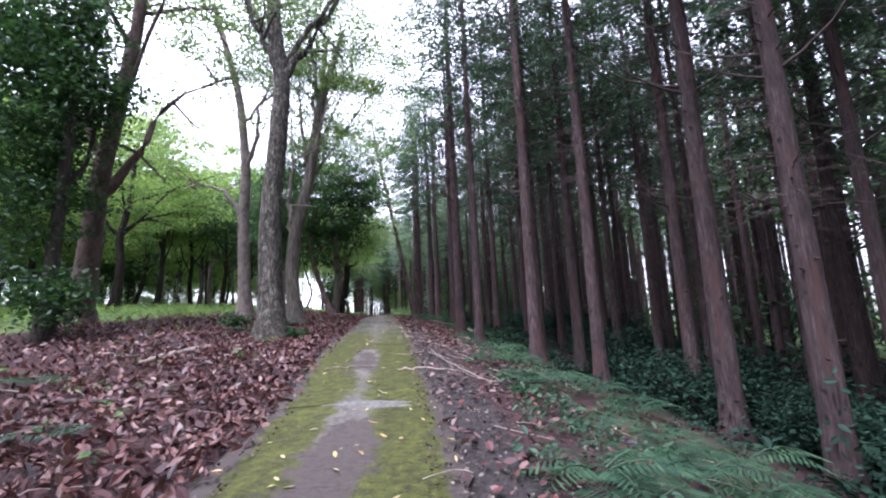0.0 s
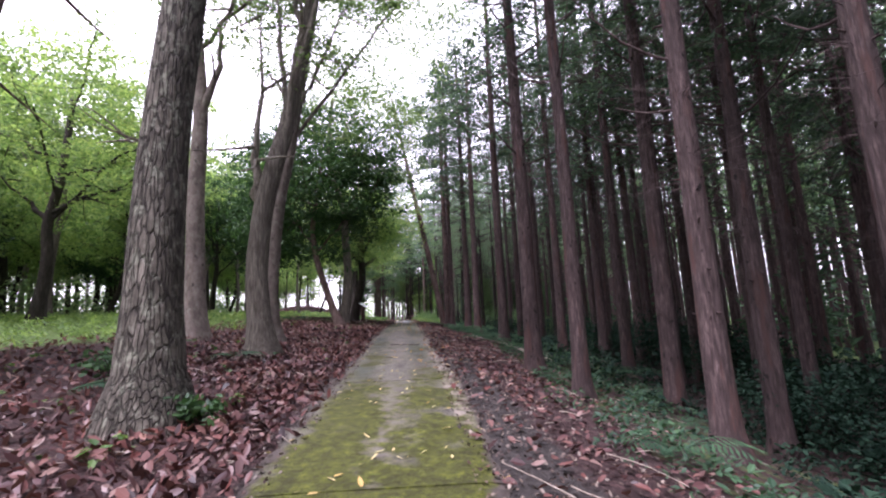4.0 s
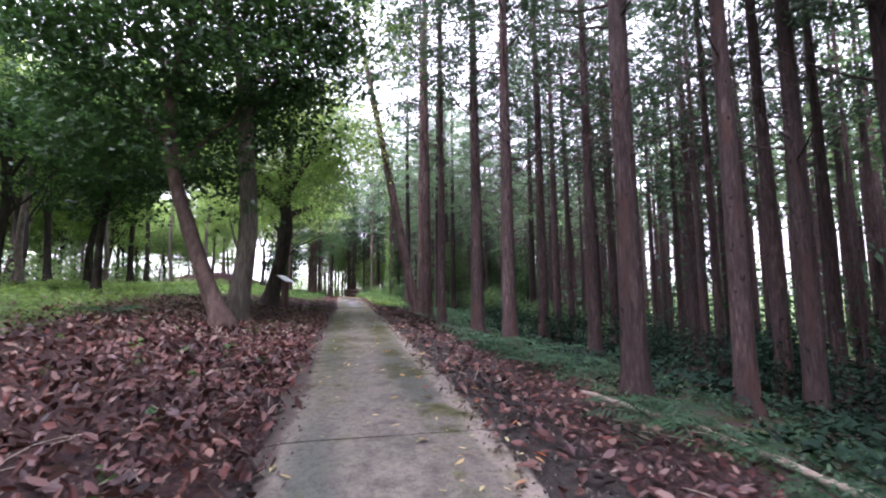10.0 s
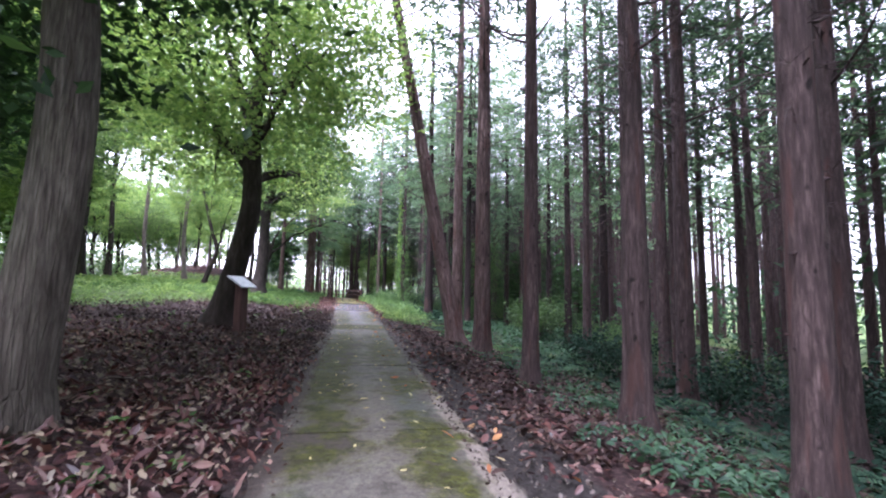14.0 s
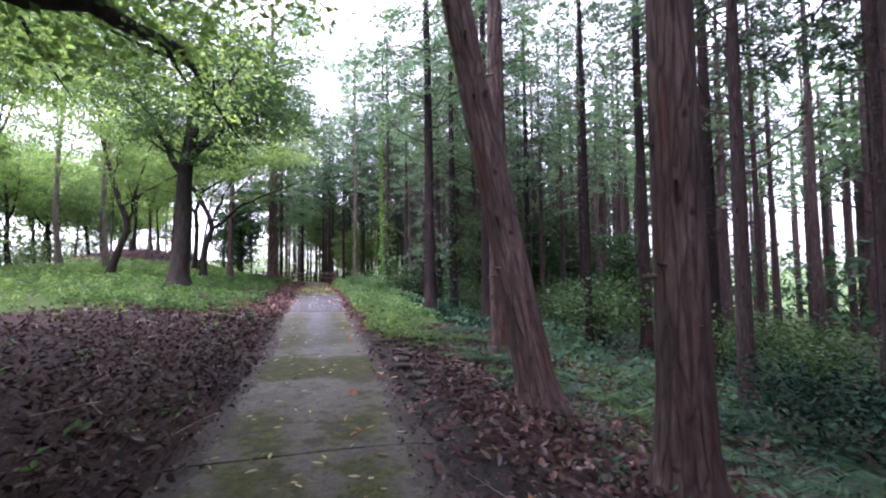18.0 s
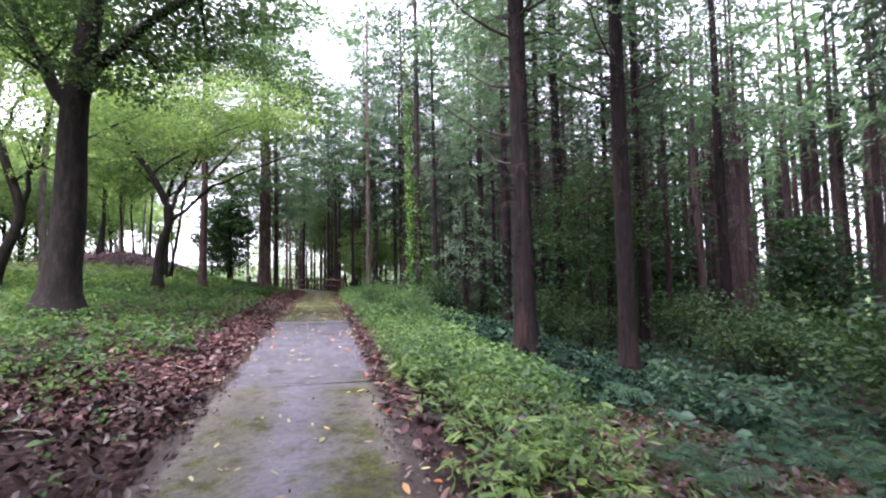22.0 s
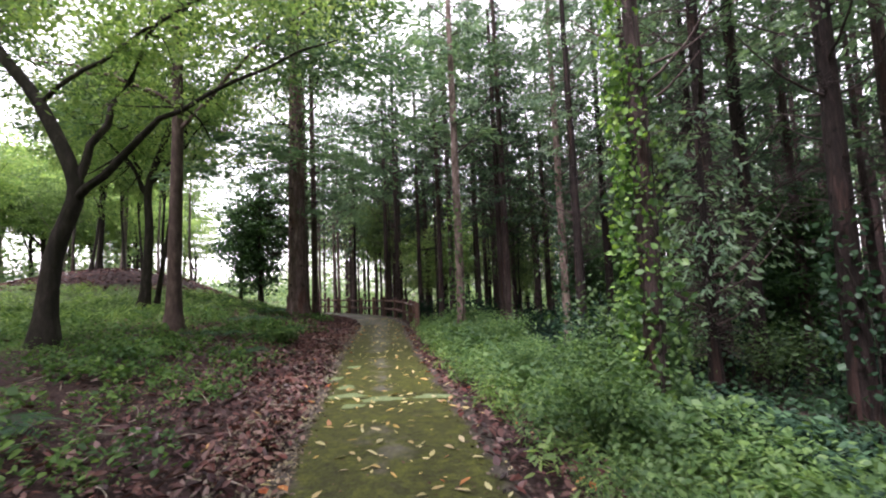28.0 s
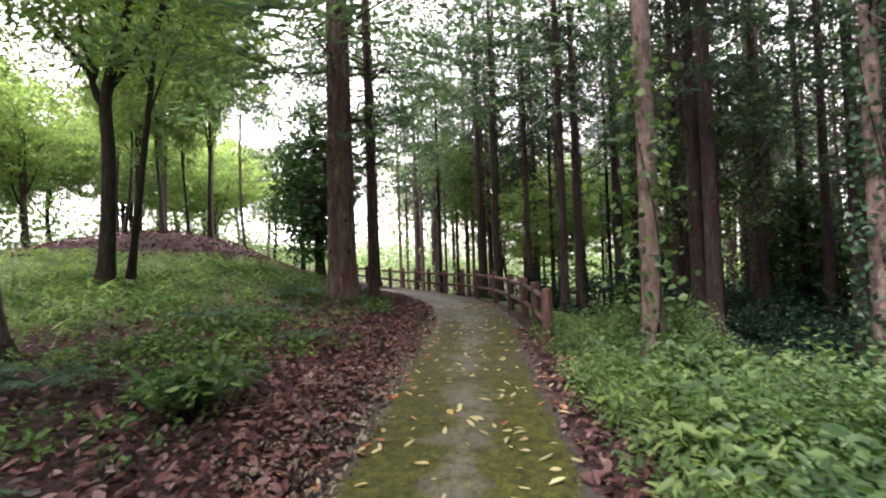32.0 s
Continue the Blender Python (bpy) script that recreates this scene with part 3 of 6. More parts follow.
def moss_patch(x, y, rx, ry, seed, mat=None, name="moss_patch", label="pale green moss cushion on the concrete path", kind="moss"):
    """A low cushion of pale moss on the concrete."""
    rg = np.random.RandomState(seed)
    th, rr = np.linspace(0, 2 * np.pi, 28, endpoint=False), np.linspace(0, 1, 7)
    edge = 1 + 0.22 * np.sin(3 * th + rg.rand() * 6) + 0.12 * np.sin(7 * th + rg.rand() * 6) + rg.uniform(-0.08, 0.08, 28)
    px = x + rx * rr[:, None] * edge * np.cos(th)
    py = y + ry * rr[:, None] * edge * np.sin(th)
    pz = level(py) + 0.004 + 0.02 * (1 - rr[:, None] ** 2) + rg.uniform(0, 0.006, (7, 28)) * (rr[:, None] < 0.95)
    pz[-1] -= 0.02
    i, j = np.meshgrid(np.arange(6), np.arange(28), indexing="ij")
    k, k2 = i * 28 + j, i * 28 + (j + 1) % 28
    sh = Shape()
    sh.add(np.stack([px, py, pz], -1).reshape(-1, 3), np.stack([k, k2, k2 + 28, k + 28], -1).reshape(-1, 4))
    tagged(part(name, sh, mat or M_PALEMOSS), label, kind, kind + " patches on the path")


def pale_moss():
    m, n, l, b = material("pale_moss", 0.95)
    f = noise_tex(n, l, mapped(n, l, "Object", (1, 1, 1)), 70.0, 5.0, 0.7)
    l.new(ramp(n, l, f, (0.3, (0.07, 0.1, 0.045)), (0.5, (0.16, 0.21, 0.1)), (0.7, (0.26, 0.31, 0.17))), b.inputs["Base Color"])
    bump(n, l, b, f, 1.0, 0.02)
    return m


M_PALEMOSS = pale_moss()
build_ground()
build_path()
for n, (x, y, a, b) in enumerate(((-8.25, 55.75, 0.3, 0.14), (-7.75, 55.5, 0.34, 0.16), (-7.1, 55.55, 0.3, 0.13), (-8.4, 56.3, 0.14, 0.16), (-8.75, 56.95, 0.17, 0.2), (-8.1, 55.2, 0.16, 0.1), (-8.6, 58.0, 0.15, 0.1))):
    moss_patch(x, y, a, b, n)


def bare_concrete():
    m, n, l, b = material("bare_concrete", 0.85)
    f = noise_tex(n, l, mapped(n, l, "Object", (1, 1, 1)), 30.0, 6.0, 0.7)
    l.new(ramp(n, l, f, (0.3, (0.05, 0.05, 0.042)), (0.6, (0.15, 0.148, 0.135))), b.inputs["Base Color"])
    bump(n, l, b, f, 0.6, 0.01)
    return m


M_BARE = bare_concrete()
M_STONE = bark("mossy_broken_stone", (0.014, 0.013, 0.011), (0.045, 0.042, 0.036), (0.11, 0.1, 0.088), (9, 9, 9), 0.8, (0.035, 0.045, 0.015))
moss_patch(-1.0, 5.45, 0.52, 0.1, 40, M_BARE, "concrete_patch", "bare pale concrete across a joint of the mossy path", "concrete")
moss_patch(-0.75, 5.3, 0.3, 0.09, 41, M_BARE, "concrete_patch", "bare pale concrete across a joint of the mossy path", "concrete")


# ---------------------------------------------------------------- cedars
def cedar_meshes(seed, height, lean=0.0, base=8.0, fill=1.0, bark_mat=None, leaf_mat=None, broad=1.0, coarse=1.0):
    """Trunk, dead branches and crown of one plantation cedar with a trunk 0.4 m thick."""
    rg = np.random.RandomState(seed)
    zs = np.concatenate([[-0.35, 0.0, 0.12, 0.35, 0.8], np.arange(1.6, height, 0.9)])
    bend = np.cumsum(rg.normal(0, 0.012, (len(zs), 2)), axis=0) * np.linspace(0, 1, len(zs))[:, None]
    line = np.column_stack([bend[:, 0] + lean * zs, bend[:, 1], zs])
    r = 0.2 * (1 - 0.72 * np.clip(zs / height, 0, 1)) + 0.12 * np.exp(-np.clip(zs, 0, 9) / 0.22)
    trunk = Shape()
    trunk.tube(line, r, 14, 0.045, seed)
    for _ in range(26 if coarse == 1 else 6):
        z = rg.uniform(1.2, base)
        a = rg.uniform(0, 6.28)
        p = np.array([np.interp(z, zs, line[:, 0]), np.interp(z, zs, line[:, 1]), z])
        d = np.array([np.cos(a), np.sin(a), rg.uniform(-0.2, 0.3)])
        trunk.tube([p, p + d * (0.2 + rg.uniform(0.01, 0.1))], [0.026, 0.012], 5)
    dead = Shape()
    for _ in range(80 if coarse == 1 else 60):
        z = base * rg.uniform(0.42, 1.25)
        a, ln = rg.uniform(0, 6.28), rg.uniform(0.25, 1.2)
        p = np.array([np.interp(z, zs, line[:, 0]), np.interp(z, zs, line[:, 1]), z])
        d = np.array([np.cos(a), np.sin(a), 0])
        pts = [p, p + d * ln * 0.5 + [0, 0, 0.1 * ln], p + d * ln + [0, 0, rg.uniform(-0.4, 0.35) * ln]]
        dead.tube(bezier(pts, 4), [0.009, 0.007, 0.005, 0.002], 3)
        for _ in range(4):
            q = p + d * ln * rg.uniform(0.35, 0.95)
            e = np.array([np.cos(a + rg.uniform(-1.2, 1.2)), np.sin(a + rg.uniform(-1.2, 1.2)), rg.uniform(-0.5, 0.3)])
            dead.tube([q, q + e * rg.uniform(0.15, 0.6)], [0.004, 0.0015], 3)
    for _ in range(14):
        z, a, ln = base * rg.uniform(0.55, 1.4), rg.uniform(0, 6.28), rg.uniform(0.9, 2.3)
        p = np.array([np.interp(z, zs, line[:, 0]), np.interp(z, zs, line[:, 1]), z])
        d = np.array([np.cos(a), np.sin(a), 0])
        dead.tube(bezier([p, p + d * 0.5 * ln + [0, 0, 0.12 * ln], p + d * ln + [0, 0, rg.uniform(0.35, 0.7) * ln]], 5), np.linspace(0.03, 0.007, 5), 5)
    crown, twigs = Shape(), Shape()
    at, along = [], []
    for z in np.linspace(base * 0.85, height + 0.3, 44):
        f = np.clip((z - base) / (height - base), 0, 1)
        reach = (0.6 + 1.5 * np.sin(np.pi * np.clip(0.2 + 0.78 * f, 0, 1)) ** 0.8) * rg.uniform(0.5, 1.2)
        reach *= broad
        if z < base:
            reach *= 0.7
        for a in rg.uniform(0, 6.28, 1 if z < base * 1.1 else 2):
            p = np.array([np.interp(z, zs, line[:, 0]), np.interp(z, zs, line[:, 1]), z])
            d = np.array([np.cos(a), np.sin(a), 0])
            side = np.array([-np.sin(a), np.cos(a), 0])
            twigs.tube([p, p + d * reach * 0.55 + [0, 0, 0.1], p + d * reach + [0, 0, -0.1 * reach]], [0.018, 0.012, 0.004], 3)
            k = int(fill * 56 * reach / 1.4 / coarse**1.7)
            t = 1.08 - rg.uniform(0, 1, k) ** 1.3 * 0.75
            spread = rg.normal(0, 0.3, k) * (1.2 - 0.6 * t)
            q = p + d * (t * reach)[:, None] + side * (spread * reach * 0.7)[:, None]
            q[:, 2] += 0.12 * t - 0.22 * reach * t**2 + rg.normal(0, 0.07, k)
            w = d * 0.7 + side * np.sign(spread)[:, None] * 0.8 + rg.normal(0, 0.4, (k, 3)) + [0, 0, -0.35]
            at.append(q), along.append(w / np.linalg.norm(w, axis=1)[:, None])
    at, along = np.concatenate(at), np.concatenate(along)
    b = np.cross(along, unit(rg, len(at)))
    b /= np.linalg.norm(b, axis=1)[:, None]
    s = coarse * rg.uniform(0.06, 0.135, (len(at), 1))
    crown.leaves(at, along * s, b * s * 0.3, 0.3)
    return [trunk.mesh("trunk", bark_mat or M_CEDAR), dead.mesh("deadwood", M_DEADTWIG), twigs.mesh("branchwork", M_DEADTWIG), crown.mesh("crown", leaf_mat or M_CEDAR_LEAF, False)]


KINDS = [cedar_meshes(20 + k, h, 0.0, b, 0.9, None, None, 1.25) for k, (h, b) in enumerate(((15.5, 8.2), (17, 9.2), (16, 8.6), (18, 9.8), (14.5, 7.4), (16.5, 8.8)))]
LOW_KIND = cedar_meshes(40, 15.0, 0.0, 5.0, 1.1, None, M_CEDAR_LEAF, 1.2)
# Trunks with shade, crowns with backlight put into their colours.
SHADED_KINDS = [cedar_meshes(50 + k, h, 0.0, b, 0.92, M_CEDAR_SHADED, M_CEDAR_BACKLIT, 1.25) for k, (h, b) in enumerate(((16, 7.4), (17.5, 8.6), (15, 6.4)))]
DARK_KINDS = [cedar_meshes(55 + k, h, 0.0, b, 1.0, M_CEDAR_SHADED, M_CEDAR_BACKLIT, 1.3) for k, (h, b) in enumerate(((16, 6.0), (17.5, 7.4)))]
RED_KIND = cedar_meshes(44, 17.0, 0.0, 9.0, 0.8, M_CEDAR_RED, None, 1.3)
BIG_KIND = cedar_meshes(41, 20.0, 0.0, 5.4, 2.0, M_CEDAR_RED, M_CEDAR_BACKLIT, 2.1)
PINE_KIND = cedar_meshes(42, 19.0, 0.0, 9.0, 1.6, M_PINE, M_BLUE_HAZE_LEAF)
FAR_KINDS = [cedar_meshes(60 + k, h, 0.0, b, f, None, m, w, 1.8) for k, (h, b, f, m, w) in enumerate(((16, 7.4, 0.6, M_CEDAR_LEAF, 1.1), (17.5, 9.5, 0.55, M_CEDAR_LEAF, 1.05), (15, 6.5, 0.6, M_CEDAR_LEAF, 1.15), (16.5, 4.5, 0.65, M_CEDAR_LEAF, 1.2)))]
# Far conifer whose foliage colour carries the haze.
FAR_HAZED = cedar_meshes(66, 17.0, 0.0, 7.0, 0.6, None, M_BLUE_HAZE_LEAF, 1.2, 1.8)
taken = []


def cedar(x, y, thick=0.4, kind=0, tilt=(0, 0), label="", group="plantation cedars", meshes=None, red=False):
    tree = new("cedar_tree")
    names = ("trunk", "deadwood", "branchwork", "crown")
    rg = np.random.RandomState(int(1000 + 37 * x + 91 * y) % 99991)
    for nm, me in zip(names, meshes or KINDS[kind % len(KINDS)]):
        tagged(part(nm, me, None, tree), kind="stuff" if nm in names[1:3] else "")
    k = 0.87 * thick / 0.4
    tree.matrix_basis = Matrix.Translation((x, y, float(ground_z(x, y)))) @ Euler((radians(tilt[0]), radians(tilt[1]), 0)).to_matrix().to_4x4() @ Matrix.Rotation(rg.uniform(0, 6.28), 4, "Z") @ Matrix.Diagonal((k, k, 0.85 + 0.15 * k, 1))
    tagged(tree, label or "tall plantation cedar with reddish brown bark and bare lower trunk", "tree", group)
    taken.append((x, y))
    return tree


# Nearest the path first: place, thickness, kind, tilt in degrees.
NEAR_A = [(4.95, 6.2, 0.42, 0), (4.72, 8.0, 0.46, 1), (5.5, 10.6, 0.4, 2), (3.68, 11.35, 0.4, 3), (2.5, 13.0, 0.44, 5), (4.1, 14.5, 0.42, 0), (1.05, 14.75, 0.34, 1), (0.53, 16.85, 0.44, 2), (3.3, 16.4, 0.46, 3), (5.0, 20.1, 0.42, 4), (6.3, 21.6, 0.4, 2), (8.1, 23.7, 0.42, 3), (4.07, 21.4, 0.42, 5)]
NEAR_B = [(0.42, 23.7, 0.44, 0), (2.71, 24.45, 0.42, 1), (4.35, 24.9, 0.44, 2), (5.5, 24.1, 0.44, 3), (-0.45, 27.9, 0.4, 4), (-0.88, 30.0, 0.42, 5), (2.87, 30.9, 0.46, 0), (-1.75, 31.85, 0.32, 1), (5.1, 33.2, 0.46, 2), (2.18, 33.8, 0.46, 3), (-2.1, 34.65, 0.46, 4)]
NEAR_C = [(-2.1, 40.0, 0.46, 0), (4.1, 37.9, 0.46, 1), (5.2, 39.0, 0.44, 2), (4.3, 42.6, 0.46, 3), (3.3, 44.1, 0.4, 4), (-2.75, 46.85, 0.47, 5), (-0.81, 46.96, 0.4, 0), (0.5, 49.5, 0.42, 1), (4.8, 51.6, 0.42, 2), (-0.6, 56.5, 0.42, 3), (-1.0, 59.3, 0.42, 1), (-1.27, 51.45, 0.44, 2), (0.36, 53.3, 0.46, 4), (0.4, 60.2, 0.44, 5)]
for x, y, d, k in NEAR_A + NEAR_B + NEAR_C:
    cedar(x, y, d, k, meshes=RED_KIND if 33 < y < 41 and x < -1.9 else SHADED_KINDS[k % 3] if 41 < y < 58 else DARK_KINDS[k % 2] if y > 58 else None)
cedar(-2.45, 36.8, 0.5, 2, (0, -11), "leaning cedar with fibrous red brown bark by the path", meshes=RED_KIND)

rg = np.random.RandomState(8)
for gy in np.arange(0, 96, 2.05):
    for gx in np.arange(0, 17, 2.05):
        x, y = centre(gy) + 2.6 + gx + rg.uniform(-0.7, 0.7), gy + rg.uniform(-0.7, 0.7)
        s = x - centre(y)
        if s < 7.2 and y < 62 or y < 5 and s < 9.5 or 30 < y < 70 and rg.rand() < 0.3:
            continue
        if rg.rand() < 0.03 + 0.008 * max(0, s - 8) or (s > 18 and y < 6):
            continue
        if y > 62 and s < 4.5 or y > 70 and s < 9 and rg.rand() < 0.4 or y > 78 and s < 9:
            continue
        if all((x - a) ** 2 + (y - b) ** 2 > 1.7 for a, b in taken) and rg.rand() < (0.88 if s < 10 else 0.74):
            far = None
            if s > 11 or y > 70:
                far = FAR_KINDS[rg.randint(2, 4)] if (y > 58 or s > 15) and rg.rand() < 0.35 else FAR_HAZED if 38 < y < 60 and rg.rand() < 0.35 else FAR_KINDS[rg.randint(2)]
            cedar(x, y, rg.uniform(0.26, 0.42), rg.randint(6), meshes=far or (LOW_KIND if y > 62 and rg.rand() < 0.5 else SHADED_KINDS[rg.randint(3)] if 40 < y < 58 else DARK_KINDS[rg.randint(2)] if y > 58 else None))


# ---------------------------------------------------------------- broadleaved trees
def broadleaf(name, x, y, trunk_pts, thick, crown, mat_bark, mat_leaf, label, seed=0, limbs=7, leaf=0.075, clumps=60, per=80, group="", forks=(), slim=0.5, puff=0.34, tier=0):
    """trunk_pts: offsets from the base; crown: centre offset and half sizes; forks: main limbs as lines of offsets."""
    rg = np.random.RandomState(seed)
    tree = new(name)
    tree.matrix_basis = Matrix.Translation((x, y, float(ground_z(x, y))))
    line = bezier([(0, 0, -0.4), (0, 0, 0.05)] + list(trunk_pts), 26)
    z = np.clip(line[:, 2], 0, None)
    top = line[-1, 2]
    r = 0.5 * thick * (1 - 0.6 * z / top) + 0.38 * thick * np.exp(-z / 0.28)
    sh = Shape()
    sh.tube(line, r, 16, 0.07, seed)
    part("trunk", sh, mat_bark, tree)
    cx, cy, cz, rx, ry, rz = crown
    ways = []
    for pts in forks:
        i = int(np.argmin(np.linalg.norm(line - np.array(pts[0]), axis=1)))
        ways.append((bezier([line[i]] + list(pts[1:]), 12), r[i] * 0.62))
    for k in range(limbs):
        f = 0.62 + 0.38 * k / max(1, limbs - 1)
        i = min(len(line) - 1, int(f * (len(line) - 1)))
        a = 2.4 * k + rg.uniform(-0.4, 0.4)
        u = rg.uniform(0.55, 0.95)
        goal = np.array([cx + rx * u * np.cos(a), cy + ry * u * np.sin(a), cz + rz * rg.uniform(-0.5, 0.7)])
        start = line[i]
        mid = start * 0.5 + goal * 0.5 + [0, 0, 0.1 * np.linalg.norm(goal - start)] + rg.normal(0, 0.3, 3)
        ways.append((bezier([start, mid, goal], 12), r[i] * rg.uniform(0.3, 0.5)))
    tips = []
    for n, (limb, lr) in enumerate(ways):
        bones = Shape()
        crook = limb.copy()
        crook[1:-1] += rg.normal(0, 0.045, (len(limb) - 2, 3))
        bones.tube(crook, np.linspace(lr, 0.014, len(limb)), 8, 0.06, n)
        tips += [limb[6], limb[9], limb[11]]
        for _ in range(5):
            j = rg.randint(3, 12)
            g2 = limb[j] + unit(rg, 1)[0] * np.array([rx, ry, rz]) * 0.42
            m2 = 0.5 * (limb[j] + g2) + rg.normal(0, 0.15, 3)
            br = bezier([limb[j], m2, g2], 6)
            bones.tube(br, np.linspace(lr * 0.32, 0.006, 6), 5)
            tips += [br[3], br[5]]
        part("limb", bones, mat_bark, tree)
    tips = np.array(tips)
    own = unit(rg, clumps) * rg.uniform(0.45, 1.0, (clumps, 1)) * [rx, ry, rz] + [cx, cy, cz]
    if tier:
        own[:, 2] = tier * np.round(own[:, 2] / tier) + 0.06 * (own[:, 0] - cx)
    near = np.abs((tips - [cx, cy, cz]) / [rx, ry, rz]).max(1) < 1.7
    spots = np.concatenate([tips[near], own])
    at = np.repeat(spots, per, 0) + rg.normal(0, 1, (len(spots) * per, 3)) * np.array([1.15 * puff, 1.15 * puff, 0.3 * puff]) * rg.uniform(0.6, 1.3, (len(spots), 1)).repeat(per, 0)
    cr = Shape()
    scatter_leaves(cr, rg, at, leaf, 0.45, slim, 0.2)
    part("crown", cr, mat_leaf, tree, smooth_shade=False)
    tagged(tree, label, "tree", group)
    taken.append((x, y))
    return tree


broadleaf("oak_tree", -4.2, 11.1, [(-0.2, 0.2, 3), (-0.02, 0.3, 6), (0.03, 0.3, 7), (-0.2, 0.3, 8.2), (-0.35, 0.4, 10), (-0.4, 0.5, 13)], 0.62, (-0.3, 0.5, 12.6, 4.4, 4.4, 3.0), M_OAK, M_OAK_LEAF, "old oak with pale lichen-spotted bark by the path", 1, 5, 0.055, 85, puff=0.36, forks=[((0.03, 0.3, 7), (0.71, 0.3, 7.93), (1.58, 0.3, 9.3), (2.6, 0.2, 11.2)), ((0, 0.3, 7.3), (-0.5, 0.3, 8), (-0.96, 0.3, 9.14), (-1.6, 0.4, 11))])
broadleaf("oak_tree", -5.15, 15.8, [(-0.2, 0, 1.7), (-0.1, 0, 3.1), (0.15, 0.1, 4.3), (0.38, 0.3, 5.4), (0.72, 0.5, 8.5), (1.5, 0.6, 11.4)], 0.5, (0.8, 0.8, 11.2, 4.2, 4.4, 3.2), M_FURROW, M_OAK_LEAF, "oak with ridged grey brown bark rising from fallen leaves", 2, 5, 0.055, 130, puff=0.34, forks=[((-0.1, 0, 3.2), (-0.3, 0, 4.1), (-0.2, 0, 5.4), (-0.35, 0.2, 8)), ((0.6, 0.4, 7.4), (0.35, 0.5, 9.2), (0.1, 0.6, 11))])
broadleaf("oak_tree", -7.7, 17.6, [(-0.2, 0, 3.5), (-0.14, 0, 6.1), (-0.5, 0, 9.1), (-1.33, 0, 12), (-1.8, 0, 13.5)], 0.5, (-0.4, 0, 12, 4.2, 4.2, 3), M_GREYBARK, M_OAK_LEAF, "smooth grey-barked oak on the leafy bank", 3, 5, 0.055, 70, puff=0.34, forks=[((-0.2, 0, 4.1), (-0.62, 0, 4.66), (-1.26, 0, 5.23), (-2.6, 0.2, 5.5)), ((-0.14, 0, 6.1), (0.25, 0, 7.2), (0.35, 0, 8.6), (1.23, 0, 11.3))])
broadleaf("oak_tree", -6.0, 18.3, [(-0.12, 0, 1.2), (0.03, 0, 3.7), (0.34, 0, 5.2), (0.55, 0, 6.84), (0.9, 0.3, 10), (1.1, 0.5, 12.5)], 0.42, (1.6, 1.4, 11, 4.6, 5.0, 3.4), M_GREYBARK, M_OAK_LEAF, "slender oak leaning over the path", 4, 5, 0.055, 160, puff=0.34, forks=[((0.5, 0, 6.4), (1.1, 0.2, 8), (1.9, 0.3, 10))])
broadleaf("maple_tree", -15.2, 20.9, [(0.2, 0, 2), (0, 0, 3.4), (0.4, 0, 5), (0.5, 0, 8)], 0.42, (0, 0, 6.8, 6, 5, 3.2), M_DARKBARK, M_LIGHT_LEAF, "spreading maple with light green leaves in the open wood", 5, 7, clumps=210, forks=[((0, 0, 3.4), (-0.8, 0, 4.3), (-2.4, 0, 5.6)), ((0, 0, 3.6), (0.9, 0, 4.2), (2.2, 0, 4.4), (3.4, 0, 5))])
broadleaf("oak_tree", -10.1, 12.6, [(0.1, 0, 2), (0.25, 0, 4.4), (0.55, 0, 6), (0.95, 0, 8.5), (1.2, 0, 12)], 0.62, (0.5, 0, 12, 4.4, 4.4, 3), M_CAMELLIA, M_OAK_LEAF, "large forked oak with grey bark behind an evergreen", 16, 5, clumps=20, puff=0.38, forks=[((0.25, 0, 4.4), (-0.25, 0, 5.8), (-0.4, 0, 8.5), (-0.6, 0, 11)), ((0.2, 0, 3.6), (1.1, 0.2, 4.8), (1.6, 0.4, 6.6), (3.2, 0.6, 7.4))])
broadleaf("evergreen_tree", -8.9, 10.2, [(0, 0, 2), (0.1, 0, 5), (0.1, 0, 9)], 0.34, (-0.7, 0, 6.2, 1.25, 1.5, 5.0), M_DARKBARK, M_DARK_LEAF, "dark broadleaved evergreen with branches to the ground", 6, 8, clumps=190)
broadleaf("evergreen_tree", -16.06, 32.8, [(0.1, 0, 1.6), (0.2, 0.1, 3), (0.1, 0, 6)], 0.34, (0.5, -0.5, 6.6, 3.8, 3.6, 3.0), M_DARKBARK, M_DARK_LEAF, "dark evergreen with a bare lower trunk in the open wood", 17, 7, clumps=95, per=60, puff=0.36, tier=0.8)
broadleaf("evergreen_tree", -16.1, 37.4, [(-0.1, 0, 1.6), (0.1, 0.1, 3), (0.2, 0, 6)], 0.34, (0, -0.5, 6.4, 3.6, 3.4, 3.0), M_DARKBARK, M_DARK_LEAF, "broad dark evergreen standing in light grass", 18, 7, clumps=95, per=60, puff=0.36, tier=0.8)
broadleaf("camellia_tree", -6.75, 27.3, [(-0.28, -0.05, 0.7), (-0.6, -0.1, 1.6), (-1.12, -0.1, 3.1), (-1.35, -0.1, 4.6), (-1.12, 0, 6.4), (-1.0, 0.2, 8.2)], 0.36, (-1.5, 0.8, 7.0, 4.6, 3.6, 4.2), M_CAMELLIA, M_DARK_LEAF, "leaning evergreen with reddish bark and dark glossy leaves", 7, 8, 0.086, 370, 85, puff=0.42, tier=0.85)
